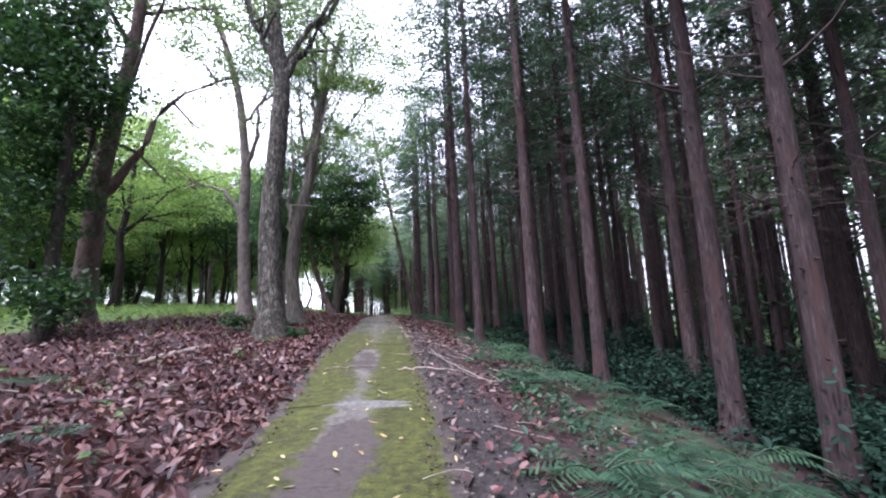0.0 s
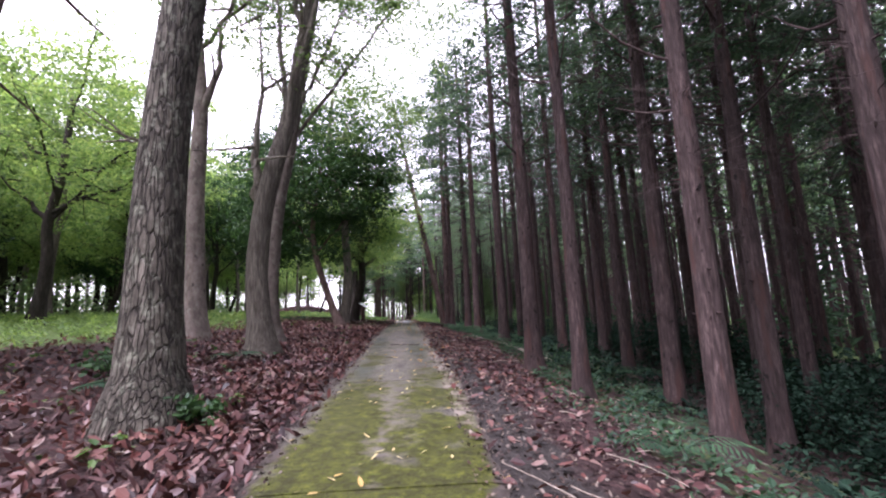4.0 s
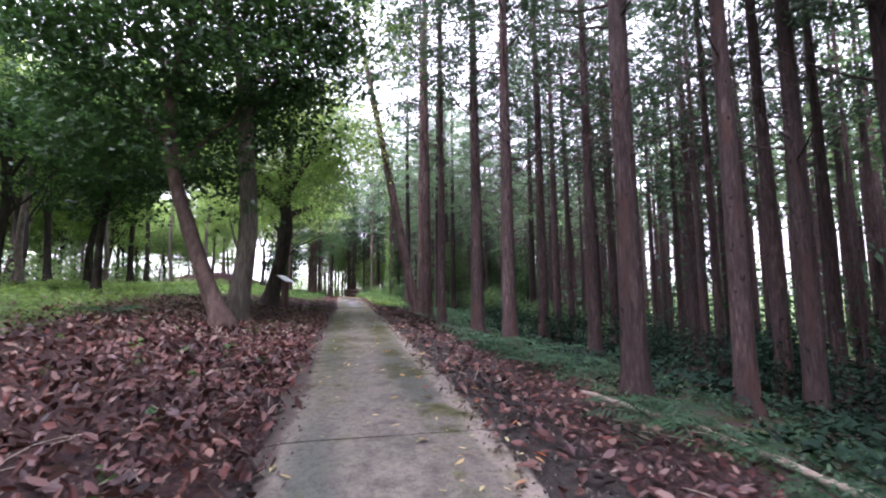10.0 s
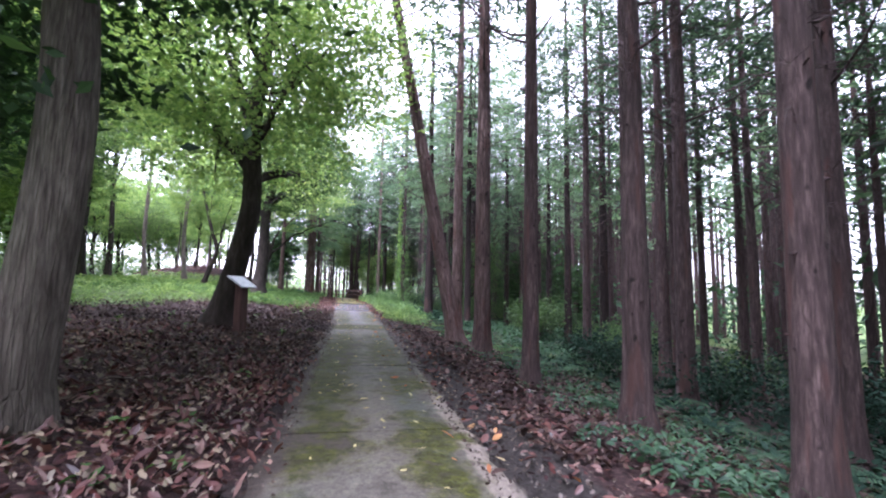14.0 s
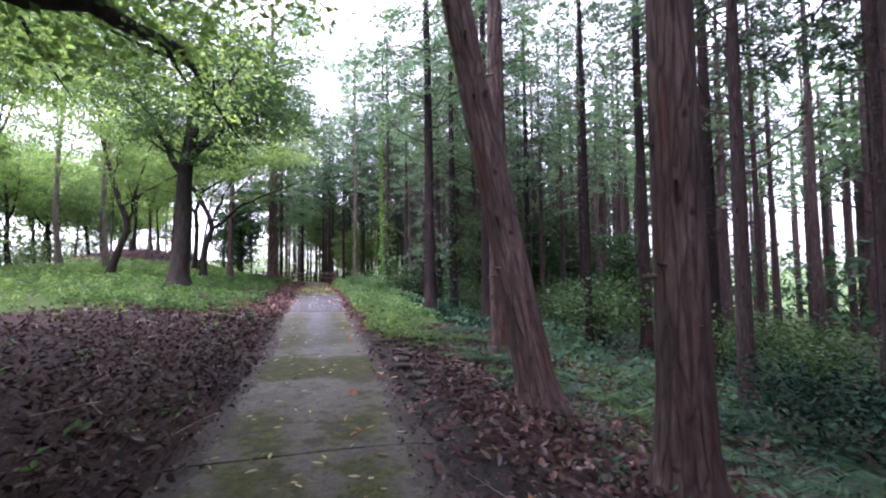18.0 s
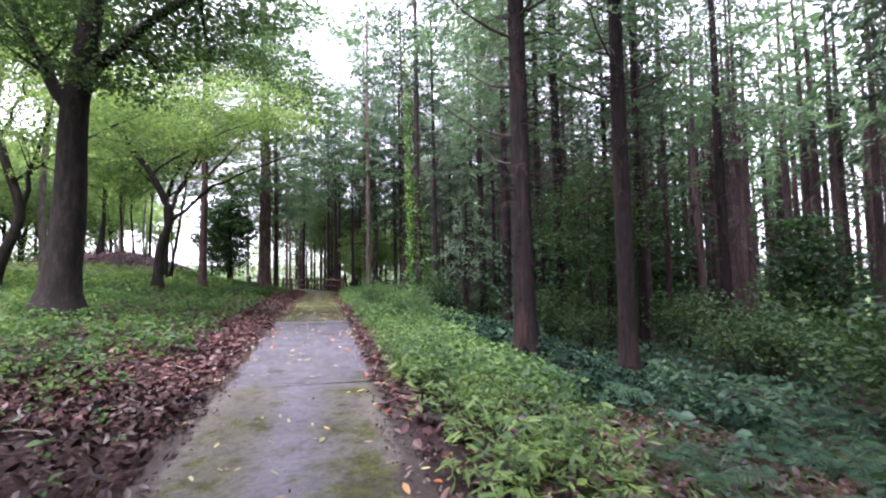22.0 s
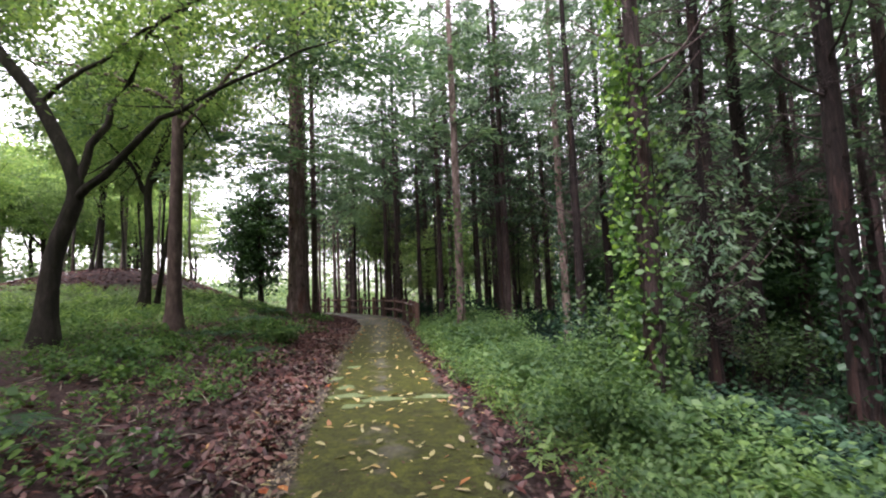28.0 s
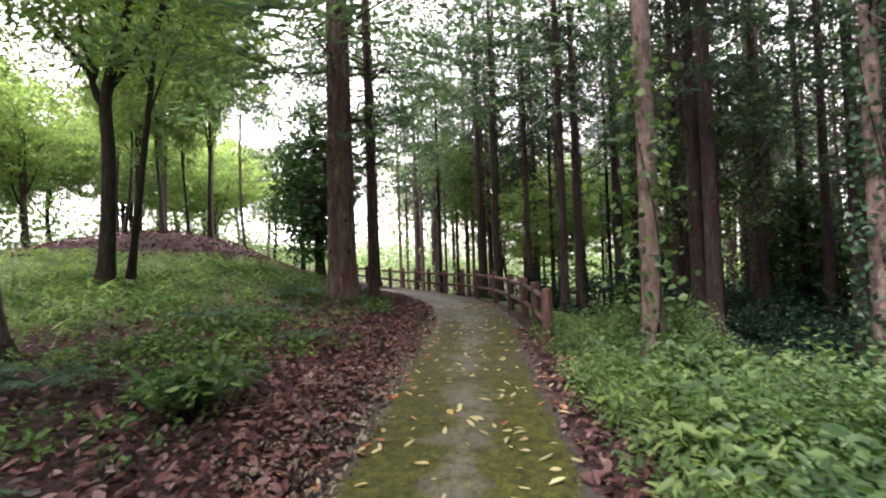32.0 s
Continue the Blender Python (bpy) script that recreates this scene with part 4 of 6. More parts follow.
broadleaf("oak_tree", -6.85, 28.1, [(0.2, 0, 1.2), (0.28, 0, 2.6), (0.14, 0, 4.0), (0.05, 0.1, 5.8), (-0.68, 0.3, 7.6), (-0.9, 0.5, 9), (-0.8, 0.8, 12)], 0.46, (0.6, 0.8, 10.4, 4.8, 4.2, 3.4), M_FURROW, M_OAK_LEAF, "crooked oak with furrowed grey bark beside a leaning tree", 8, 6, clumps=170, per=70, puff=0.42)
broadleaf("cherry_tree", -8.2, 35.5, [(0.33, -0.1, 1.26), (0.68, -0.2, 2.85), (0.49, -0.1, 4.8), (0.73, 0, 7.3), (0.87, 0, 9.1)], 0.56, (-0.1, 0.2, 6.4, 4.4, 5.0, 2.9), M_DARKBARK, M_LIGHT_LEAF, "black-barked curved cherry tree behind the sign", 9, 6, 0.07, 400, 85, puff=0.5, forks=[((0.5, -0.1, 4.6), (0, -0.1, 6.4), (-0.79, 0, 8.6)), ((0.6, -0.1, 3.6), (-0.4, -0.1, 4.8), (-0.99, -0.1, 6.05), (-1.5, 0, 8)), ((0.5, -0.1, 4.5), (1.1, 0, 5.4), (1.42, 0, 6.5), (1.33, 0, 8.1)), ((0.6, -0.1, 3.5), (0.9, 2.0, 4.3), (0.7, 4.4, 4.8), (0, 6.8, 5.0)), ((0.5, -0.1, 4.2), (-0.6, 1.8, 5.0), (-1.8, 3.6, 5.4), (-2.6, 5.4, 5.6))])
broadleaf("evergreen_oak_tree", -11.5, 48.6, [(0.13, 0.1, 1.9), (0.14, 0.1, 4.06), (0.37, 0.1, 5.5), (0.53, 0.1, 7.5), (0.8, 0.1, 9.5)], 0.64, (1.2, -0.4, 7.0, 3.6, 3.4, 2.7), M_DARKBARK, M_MID_LEAF, "dark forked evergreen oak with a swollen base in the grass", 10, 6, 0.055, 300, 95, puff=0.34, forks=[((0.14, 0.1, 3.9), (-0.26, 0.1, 4.7), (-0.73, 0.1, 5.47), (-1.66, 0.1, 7.03), (-2.6, 0.1, 8.4)), ((0.2, 0.1, 4.6), (1.2, -0.2, 5.4), (2.4, -0.6, 6.0), (3.4, -0.9, 6.0))])
broadleaf("young_maple_tree", -14.0, 57.6, [(0, 0.1, 1.67), (0.41, 0.2, 2.75), (0.1, 0.2, 3.56), (-0.52, 0.2, 4.75), (-1.34, 0.2, 5.66), (-1.7, 0.2, 6.9), (-1.77, 0.2, 8.2)], 0.34, (1.9, -0.3, 6.6, 4.4, 3.0, 1.5), M_DARKBARK, M_LIGHT_LEAF, "slim dark maple with bright low spreading leaves", 11, 3, 0.06, 170, 80, puff=0.34, tier=0.62, forks=[((-1.34, 0.2, 5.66), (-2.2, 0.2, 6.6), (-3.0, 0.2, 7.4), (-4.2, 0.2, 8)), ((0.41, 0.2, 2.75), (0.95, 0.1, 3.1), (1.83, 0, 3.98), (2.68, -0.1, 4.3), (3.82, -0.2, 4.8), (5.4, -0.4, 5.2)), ((0.41, 0.2, 2.9), (0.75, 0.4, 4.4), (1.5, 0.6, 6.2), (2.6, 0.6, 7))])
broadleaf("slender_tree", -13.7, 61.0, [(0, 0, 2), (0.05, 0, 5), (0, 0, 9), (0, 0, 13)], 0.36, (1.2, 1.2, 9.8, 4.4, 4.4, 3.0), M_CAMELLIA, M_MID_LEAF, "straight slender grey trunk standing in low growth", 12, 6, 0.06, 260, 90, puff=0.36, forks=[((0, 0, 5.6), (-0.6, -0.2, 6.2), (-2.0, -0.4, 6.6), (-3.6, -0.6, 7.0))])
broadleaf("slender_tree", -17.9, 66.2, [(0.1, 0, 0.5), (0.23, 0, 3.0), (0.1, 0, 4.4), (0.36, 0, 5.3), (1.02, 0, 7), (1.3, 0, 8.8)], 0.36, (0.4, 0, 7.2, 4.8, 4.4, 2.6), M_DARKBARK, M_LIGHT_LEAF, "dark forked tree at the foot of the mound", 13, 5, 0.062, 250, 80, puff=0.36, forks=[((0.1, 0, 4.4), (-0.37, 0, 5.25), (-1.69, 0, 6.66), (-2.6, 0, 7.6)), ((0.2, 0, 4.0), (-0.2, 0, 5.0), (-0.5, 0, 6.3), (-0.8, 0, 8))])
broadleaf("slender_tree", -17.75, 66.75, [(0.3, 0, 2), (0.6, 0, 4), (0.9, 0, 6), (1.4, 0, 8.5)], 0.18, (1, 0, 8.2, 3, 3, 2), M_DARKBARK, M_LIGHT_LEAF, "slim dark stem beside a forked tree", 14, 5, clumps=40)
broadleaf("cherry_tree", -16.15, 53.0, [(0.3, 0, 1.0), (0.76, 0, 2.2), (0.25, 0, 3.6), (-0.36, 0, 5.8), (-0.6, 0, 7.5)], 0.3, (0.8, -0.4, 6.4, 5.0, 4.4, 2.6), M_DARKBARK, M_LIGHT_LEAF, "twin-stemmed slim dark cherry tree in the grass", 15, 4, 0.06, 210, 80, puff=0.36, forks=[((0.7, 0, 2.1), (0.95, 0, 3.2), (1.05, 0, 4.1), (1.5, 0, 5.5), (2.0, 0, 7.2))])

# Big conifers where the path bends.
cedar(-13.05, 68.8, 0.9, meshes=BIG_KIND, label="large old cedar with thick pale red bark at the bend", group="")
cedar(-12.7, 70.2, 0.36, meshes=BIG_KIND, label="cedar standing close behind a larger one", group="")
cedar(-15.3, 77.6, 0.45, meshes=BIG_KIND, label="cedar with pale trunk beyond the bend", group="")
cedar(-6.35, 64.2, 0.34, meshes=PINE_KIND, label="tall pine with flaking pink bark and ivy at its foot", group="")
cedar(-2.5, 65.9, 0.36, meshes=PINE_KIND, label="tall ivy-grown pine in the undergrowth", group="")
cedar(-4.12, 55.6, 0.34, 4, label="cedar trunk overgrown with bright climbing ivy", group="")
TALL_KIND = cedar_meshes(43, 21.0, 0.0, 8.4, 1.5, M_CEDAR, M_CEDAR_BACKLIT, 1.6)
for x, y in ((-7.0, 73.5), (-4.8, 76), (-8.5, 83), (-12.5, 88), (-2.5, 80), (-4.3, 67.8)):
    cedar(x, y, 0.36, meshes=TALL_KIND, label="tall conifer beyond the bend, foliage lightened for backlight and haze", group="conifers beyond the bend")
for gy in np.arange(79, 104, 3.2):
    for gx in np.arange(-13.0, 13, 3.0):
        x, y = gx + 0.9 * np.sin(3 * gx + gy), gy + 0.9 * np.cos(5 * gx + 2 * gy)
        if x > -2 and all((x - a) ** 2 + (y - b) ** 2 > 2.2 for a, b in taken):
            cedar(x, y, 0.3 + 0.06 * np.sin(gx * gy), meshes=FAR_KINDS[int(abs(7 * gx + 3 * gy)) % 4] if x > 3 else FAR_HAZED, label="conifer in the close stand beyond the bend", group="conifers beyond the bend")
for x, y in ((0.0, 64.0), (-4.2, 70.5), (-1.2, 68.6), (1.8, 66.5), (2.6, 61.5)):
    cedar(x, y, 0.34, meshes=LOW_KIND)

slim_rg = np.random.RandomState(58)
for k in range(26):
    x, y = slim_rg.uniform(-15, -1), slim_rg.uniform(76, 93)
    if x - float(centre(y)) > 2.2 and all((x - a) ** 2 + (y - b) ** 2 > 1.5 for a, b in taken):
        cedar(x, y, slim_rg.uniform(0.18, 0.26), meshes=DARK_KINDS[k % 2] if k % 3 else KINDS[k % 6], label="slim dark conifer trunk behind the fence", group="slim conifers behind the fence")

# The open wood: a few grown kinds, set again and again.
WOOD = [
    broadleaf("woodland_tree", -19, 30, [(0.2, 0, 2), (0.1, 0.2, 4), (0.5, 0, 8)], 0.38, (0, 0, 7.7, 4.2, 4.2, 3.4), M_DARKBARK, M_LIGHT_LEAF, "light green broadleaved tree in the open wood", 31, 7, 0.1, 150, 60, "open woodland trees"),
    broadleaf("woodland_tree", -20, 39, [(-0.3, 0, 2), (-0.2, 0.2, 5), (0.3, 0, 9)], 0.34, (0, 0, 8.6, 3.8, 3.8, 3.6), M_GREYBARK, M_OAK_LEAF, "mid green broadleaved tree in the open wood", 32, 7, 0.1, 150, 60, "open woodland trees"),
    broadleaf("woodland_tree", -24, 24, [(0.5, 0, 1.5), (0.7, 0.3, 3.5), (0.2, 0, 7)], 0.3, (0, 0, 6.0, 3.6, 3.6, 3.0), M_DARKBARK, M_LIGHT_LEAF, "spreading young tree with bright leaves", 33, 7, 0.1, 140, 60, "open woodland trees"),
    broadleaf("woodland_tree", -13, 33, [(0, 0, 2), (0.1, 0.2, 4), (0, 0, 6.5)], 0.26, (0, 0, 5.0, 2.8, 2.8, 2.6), M_DARKBARK, M_DARK_LEAF, "dark evergreen understorey tree", 34, 6, 0.115, 90, 40, "open woodland trees"),
]
for n, (x, y, top) in enumerate(((1.4, 55.2, 5.0), (0.2, 50.8, 5.4), (-3.6, 69.5, 6.5))):
    broadleaf("sapling", x, y, [(0.1, 0, 1.2), (0.05, 0.1, 2.6), (0.2, 0, top)], 0.09, (0.1, 0, 0.62 * top, 1.3, 1.3, 0.34 * top), M_DARKBARK, M_MID_LEAF, "slim young broadleaved tree among the cedars", 80 + n, 6, 0.055, 26, 60, "saplings among the cedars")
YOUNG_KIND = cedar_meshes(45, 5.6, 0.0, 1.9, 0.38, M_CEDAR_SHADED, M_BLUE_HAZE_LEAF, 0.9)
for x, y in ((-2.0, 57.9), (0.6, 62.6)):
    cedar(x, y, 0.3, meshes=YOUNG_KIND, label="young cypress with bluish green sprays low to the ground", group="young cypresses")
DARK = broadleaf("evergreen_tree", 7.5, 60, [(0, 0, 2), (0.1, 0, 4), (0, 0, 7)], 0.26, (0, 0, 3.9, 1.7, 1.7, 3.6), M_DARKBARK, M_DARK_LEAF, "dense dark evergreen leafy to the ground", 35, 7, 0.12, 110, 30, "dark evergreens")
rg = np.random.RandomState(77)
count = 0
for _ in range(1500):
    y = rg.uniform(2, 108)
    x = float(centre(min(y, 74))) - rg.uniform(7.5, 46)
    if y > 74:
        x = rg.uniform(-58, -16 - 0.4 * (y - 74))
    if y < 30 and x > -17 or count >= 95 or x > float(centre(min(y, 74))) - 13:
        continue
    if 60 < y < 92 and -38 < x < -13:
        continue
    if 40 < y < 64 and x > -19 or y > 70 and abs(x + 20 + 0.51 * (y - 80)) < 4:
        continue
    if any((x - a) ** 2 + (y - b) ** 2 < 10.5 for a, b in taken):
        continue
    k = rg.choice(4, p=(0.4, 0.25, 0.28, 0.07))
    s = rg.uniform(0.9, 1.3) if x > float(centre(min(y, 74))) - 27 else rg.uniform(1.2, 1.75)
    copy_thing(WOOD[k], Matrix.Translation((x, y, float(ground_z(x, y)))) @ Matrix.Rotation(rg.uniform(0, 6.28), 4, "Z") @ Matrix.Scale(s, 4))
    taken.append((x, y))
    count += 1
for x, y, s in ((-17.7, 76.6, 1.1), (-18.8, 79.2, 1.0), (-20.6, 80.5, 0.9), (2.5, 62, 0.7), (4.5, 57, 0.8), (1.2, 69, 0.6), (5.5, 66, 0.9), (3, 74, 0.9), (6, 50, 0.6), (0.2, 73.5, 0.7), (3.2, 79, 0.8), (6.5, 72, 0.8)):
    copy_thing(DARK, Matrix.Translation((x, y, float(ground_z(x, y)))) @ Matrix.Rotation(3 * x, 4, "Z") @ Matrix.Scale(s, 4))
# Unseen trees added behind the start to hold back the light from there.
back_rg = np.random.RandomState(91)
for gy in np.arange(-17, -1.5, 2.6):
    for gx in np.arange(3.0, 20, 2.6):
        x, y = gx + back_rg.uniform(-0.7, 0.7), gy + back_rg.uniform(-0.7, 0.7)
        cedar(x, y, back_rg.uniform(0.28, 0.42), meshes=FAR_KINDS[back_rg.randint(3)])
for x, y, k in ((-5.5, -5, 0), (-9.5, -8, 1), (-14, -4, 2), (-4.5, -12, 1), (-18, -10, 0), (-10, -14, 2), (-24, -6, 1)):
    copy_thing(WOOD[k], Matrix.Translation((x, y, float(ground_z(x, y)))) @ Matrix.Rotation(x * y, 4, "Z") @ Matrix.Scale(1.1, 4))
# Thin stems on the mound.
for k in range(11):
    x, y = -26 + rg.normal(0, 2.0), 77 + rg.normal(0, 1.8)
    copy_thing(WOOD[k % 3], Matrix.Translation((x, y, float(ground_z(x, y)))) @ Matrix.Rotation(rg.uniform(0, 6.28), 4, "Z") @ Matrix.Diagonal((0.5, 0.5, 1.2, 1)))
# Tall slim broadleaved trees closing the open wood.
for k, (x, y) in enumerate(((-22.4, 64), (-26, 60), (-24.5, 55), (-27.5, 67.5))):
    copy_thing(WOOD[0 if k % 3 else 1], Matrix.Translation((x, y, float(ground_z(x, y)))) @ Matrix.Rotation(2.3 * k, 4, "Z") @ Matrix.Diagonal((1.1, 1.1, 1.85, 1)))
# Beyond the bend: slim trunks and dark evergreens.
for x, y, k, s in ((-10.5, 84, 1, 0.9), (-12, 93, 0, 1.1), (-16.5, 95, 1, 1.1), (-5, 92, 2, 1.2), (-7.2, 79.5, 2, 0.75), (-9.5, 89, 2, 0.9), (-3.2, 85.5, 0, 0.8), (-6.5, 97, 0, 1.2), (-1.2, 82, 2, 0.8)):
    copy_thing(WOOD[k], Matrix.Translation((x, y, float(ground_z(x, y)))) @ Matrix.Rotation(x * y, 4, "Z") @ Matrix.Scale(s, 4))


# ---------------------------------------------------------------- fence and sign
def build_fence():
    fence = new("wooden_fence")
    ys = [64.5, 66.0, 67.4, 68.8, 70.2, 71.4, 72.5, 73.5, 74.4, 75.2, 76.0, 76.8, 77.6, 78.4, 79.2]
    pts = []
    for y in ys:
        dx = float(centre(y + 0.1) - centre(y - 0.1)) / 0.2
        k = 1.22 / math.sqrt(1 + dx * dx)
        pts.append((float(centre(y)) + k, y - dx * k))
    fence.matrix_basis = Matrix.Translation((*pts[0], float(level(64.5))))
    base = np.array([*pts[0], float(level(64.5))])
    tops = []
    for n, (x, y) in enumerate(pts):
        z = float(ground_z(x, y))
        sh = Shape()
        o = np.array([x, y, z]) - base
        sh.tube([o + [0, 0, h] for h in (-0.3, 0, 0.4, 0.86, 0.885, 0.89)], [0.09, 0.088, 0.086, 0.085, 0.07, 0.0], 14, 0.02, n)
        part("post", sh, M_WOOD, fence)
        tops.append(o)
    for a, b in zip(tops, tops[1:]):
        for h in (0.72, 0.34):
            sh = Shape()
            sh.tube([a + [0, 0, h], 0.5 * (a + b) + [0, 0, h - 0.008], b + [0, 0, h]], [0.045, 0.046, 0.045], 10, 0.02, 3)
            part("rail", sh, M_WOOD, fence)
    tagged(fence, "low red brown wooden fence of round posts with two rails", "fence")


def build_sign():
    x, y = -7.3, 34.3
    z = float(ground_z(x, y))
    sign = new("information_sign")
    sign.matrix_basis = pose(x, y, z, 0, 0, -14)
    post = box("post", 0, 0, 0.41, 0.16, 0.24, 1.3)
    post.materials.append(M_WOOD)
    part("post", post, None, sign)
    plate = box("plate", 0, 0, 1.1, 0.42, 0.54, 0.035, Matrix.Rotation(radians(33), 4, "Y"))
    plate.materials.append(M_PLATE)
    part("plate", plate, None, sign, "sloping weathered grey metal plate")
    tagged(sign, "wooden post sign with a sloping grey metal plate", "sign")


build_fence()
build_sign()


# ---------------------------------------------------------------- far woods
def far_woods():
    """The green mass of the woods beyond, in loose clumps."""
    rg = np.random.RandomState(12)
    spots = []
    for _ in range(2400):
        a = rg.uniform(0, 6.28) if rg.rand() < 0.6 else rg.uniform(1.5, 3.9)
        d = rg.uniform(62, 90)
        x, y = -8 + d * np.cos(a), 45 + 1.15 * d * np.sin(a)
        h = 21 * rg.rand() ** 1.2 if x < -6 else rg.uniform(-1, 8)
        if 1.9 < a < 2.2:
            h = rg.uniform(-1, 1.5)
        spots.append((x, y, float(ground_z(np.clip(x, -90, 60), np.clip(y, -14, 138))) + h))
    at = np.repeat(np.array(spots), 38, 0)
    at = at + rg.normal(0, 1, at.shape) * [2.2, 2.2, 1.2]
    sh = Shape()
    scatter_leaves(sh, rg, at, 0.3, 0.3, 0.6, 0.2)
    tagged(part("far_woods", sh, M_FARLEAF, smooth_shade=False), "distant green woods", "trees", kind="stuff")


far_woods()


def understorey():
    """Leafy bushes and saplings that close the open wood near the ground."""
    rg = np.random.RandomState(27)
    spots = []
    for _ in range(2100):
        y = rg.uniform(2, 116) if rg.rand() < 0.6 else rg.uniform(84, 118)
        x = rg.uniform(-60, -24 - 0.16 * abs(y - 50)) if y < 84 else rg.uniform(-60, 8)
        if 60 < y < 88 and -40 < x or y > 70 and abs(x + 20 + 0.51 * (y - 80)) < 5:
            continue
        spots.append((x, y, float(ground_z(x, y)) + abs(rg.normal(0, 1.9 + 0.6 * (y > 84)))))
    spots = np.array(spots)
    deep = (spots[:, 0] > -22) & (spots[:, 1] > 80)
    for pick, mat, label in ((~deep, M_FARLEAF, "light green bushes in the open wood"), (deep, M_FARLEAF, "hazy green bushes behind the fence")):
        at = np.repeat(spots[pick], 40, 0)
        at = at + rg.normal(0, 1, at.shape) * [1.1, 1.1, 0.5]
        sh = Shape()
        scatter_leaves(sh, rg, at, 0.17, 0.4, 0.55, 0.2)
        tagged(part("understorey", sh, mat, smooth_shade=False), label, "bushes", kind="stuff")


understorey()


def dark_thicket():
    """Close growth, shade put into its colour, under the conifers beyond the bend and down the slope."""
    rg = np.random.RandomState(28)
    spots = []
    for _ in range(1000):
        y = rg.uniform(60, 102)
        x = rg.uniform(-12, 16)
        s = x - float(centre(min(y, 74)))
        if s < 5.5 or y < 78 and s < 7.5 or y > 76 and x < 0:
            continue
        spots.append((x, y, float(ground_z(x, y)) + abs(rg.normal(0, 0.85))))
    at = np.repeat(np.array(spots), 42, 0)
    at = at + rg.normal(0, 1, at.shape) * [0.7, 0.7, 0.35]
    at[:, 2] = np.maximum(at[:, 2], ground_z(at[:, 0], at[:, 1]) + 0.03)
    sh = Shape()
    scatter_leaves(sh, rg, at, 0.11, 0.4, 0.5, 0.2)
    tagged(part("dark_thicket", sh, M_SHADE, smooth_shade=False), "thicket under the close conifers, darkened for their shade", "bushes", kind="stuff")


dark_thicket()


def plantation_depth():
    """The rows of cedars that are never passed near: trunks and dusky foliage behind the nearer ones."""
    rg = np.random.RandomState(19)
    wood, green, brown = Shape(), Shape(), Shape()
    tops, mids = [], []
    for _ in range(460):
        y = rg.uniform(-2, 100)
        x = float(centre(min(y, 74))) + rg.uniform(17, 38)
        z = float(ground_z(x, y))
        h = rg.uniform(12, 16)
        wood.tube([(x, y, z - 0.3), (x + rg.normal(0, 0.1), y, z + h * 0.5), (x, y, z + h)], [0.17, 0.13, 0.04], 6)
        for _ in range(9):
            tops.append((x + rg.normal(0, 0.9), y + rg.normal(0, 0.9), z + h * rg.uniform(0.55, 1.0)))
        for _ in range(5):
            mids.append((x + rg.normal(0, 0.9), y + rg.normal(0, 0.9), z + h * 0.32 * rg.rand() ** 1.4))
    dead = Shape()
    dry = [(x, y, z + 7.0 * rg.rand()) for x, y, z in np.array(mids)[::2]]
    for shape, spots, per, size, slim in ((green, tops, 17, 0.27, 0.35), (brown, mids, 11, 0.27, 0.35), (dead, dry, 16, 0.5, 0.035)):
        at = np.repeat(np.array(spots), per, 0)
        at = at + rg.normal(0, 1, at.shape) * [0.6, 0.6, 0.3]
        scatter_leaves(shape, rg, at, size, 0.3, slim, 0.2)
    far = new("far_plantation")
    tagged(part("trunks", wood, M_CEDAR, far), kind="stuff")
    # Foliage colour already holds the light from behind the stand.
    tagged(part("foliage", green, M_CEDAR_BACKLIT, far, smooth_shade=False), kind="stuff")
    tagged(part("undergrowth", brown, M_FERN, far, smooth_shade=False), kind="stuff")
    tagged(part("dead_branches", dead, M_DEADTWIG, far, smooth_shade=False), kind="stuff")
    tagged(far, "dense dark cedar plantation further down the slope", "trees", kind="stuff")


plantation_depth()


# ---------------------------------------------------------------- low growth
def side_point(rg, n, y0, y1, u0, u1, left):
    """Points beside the path: distance u from its edge."""
    y = rg.uniform(y0, y1, n)
    u = rg.uniform(u0, u1, n)
    x = centre(y) + np.where(left, -1, 1) * (HALF + u)
    return x, y, u


def leaf6(shape, at, along, across, lift):
    """Broad leaves folded on their midrib: two quads each."""
    n = np.cross(along, across)
    n /= np.linalg.norm(n, axis=1)[:, None] + 1e-9
    n *= lift[:, None] * np.linalg.norm(across, axis=1)[:, None]
    v = np.stack([at - along, at - 0.35 * along + across + n, at + 0.4 * along + 0.8 * across + 0.8 * n, at + along + 0.3 * n, at + 0.4 * along - 0.8 * across + 0.8 * n, at - 0.35 * along - across + n], 1)
    k = 6 * np.arange(len(at))[:, None]
    shape.add(v.reshape(-1, 3), np.concatenate([k + [0, 1, 2, 3], k + [3, 4, 5, 0]]))


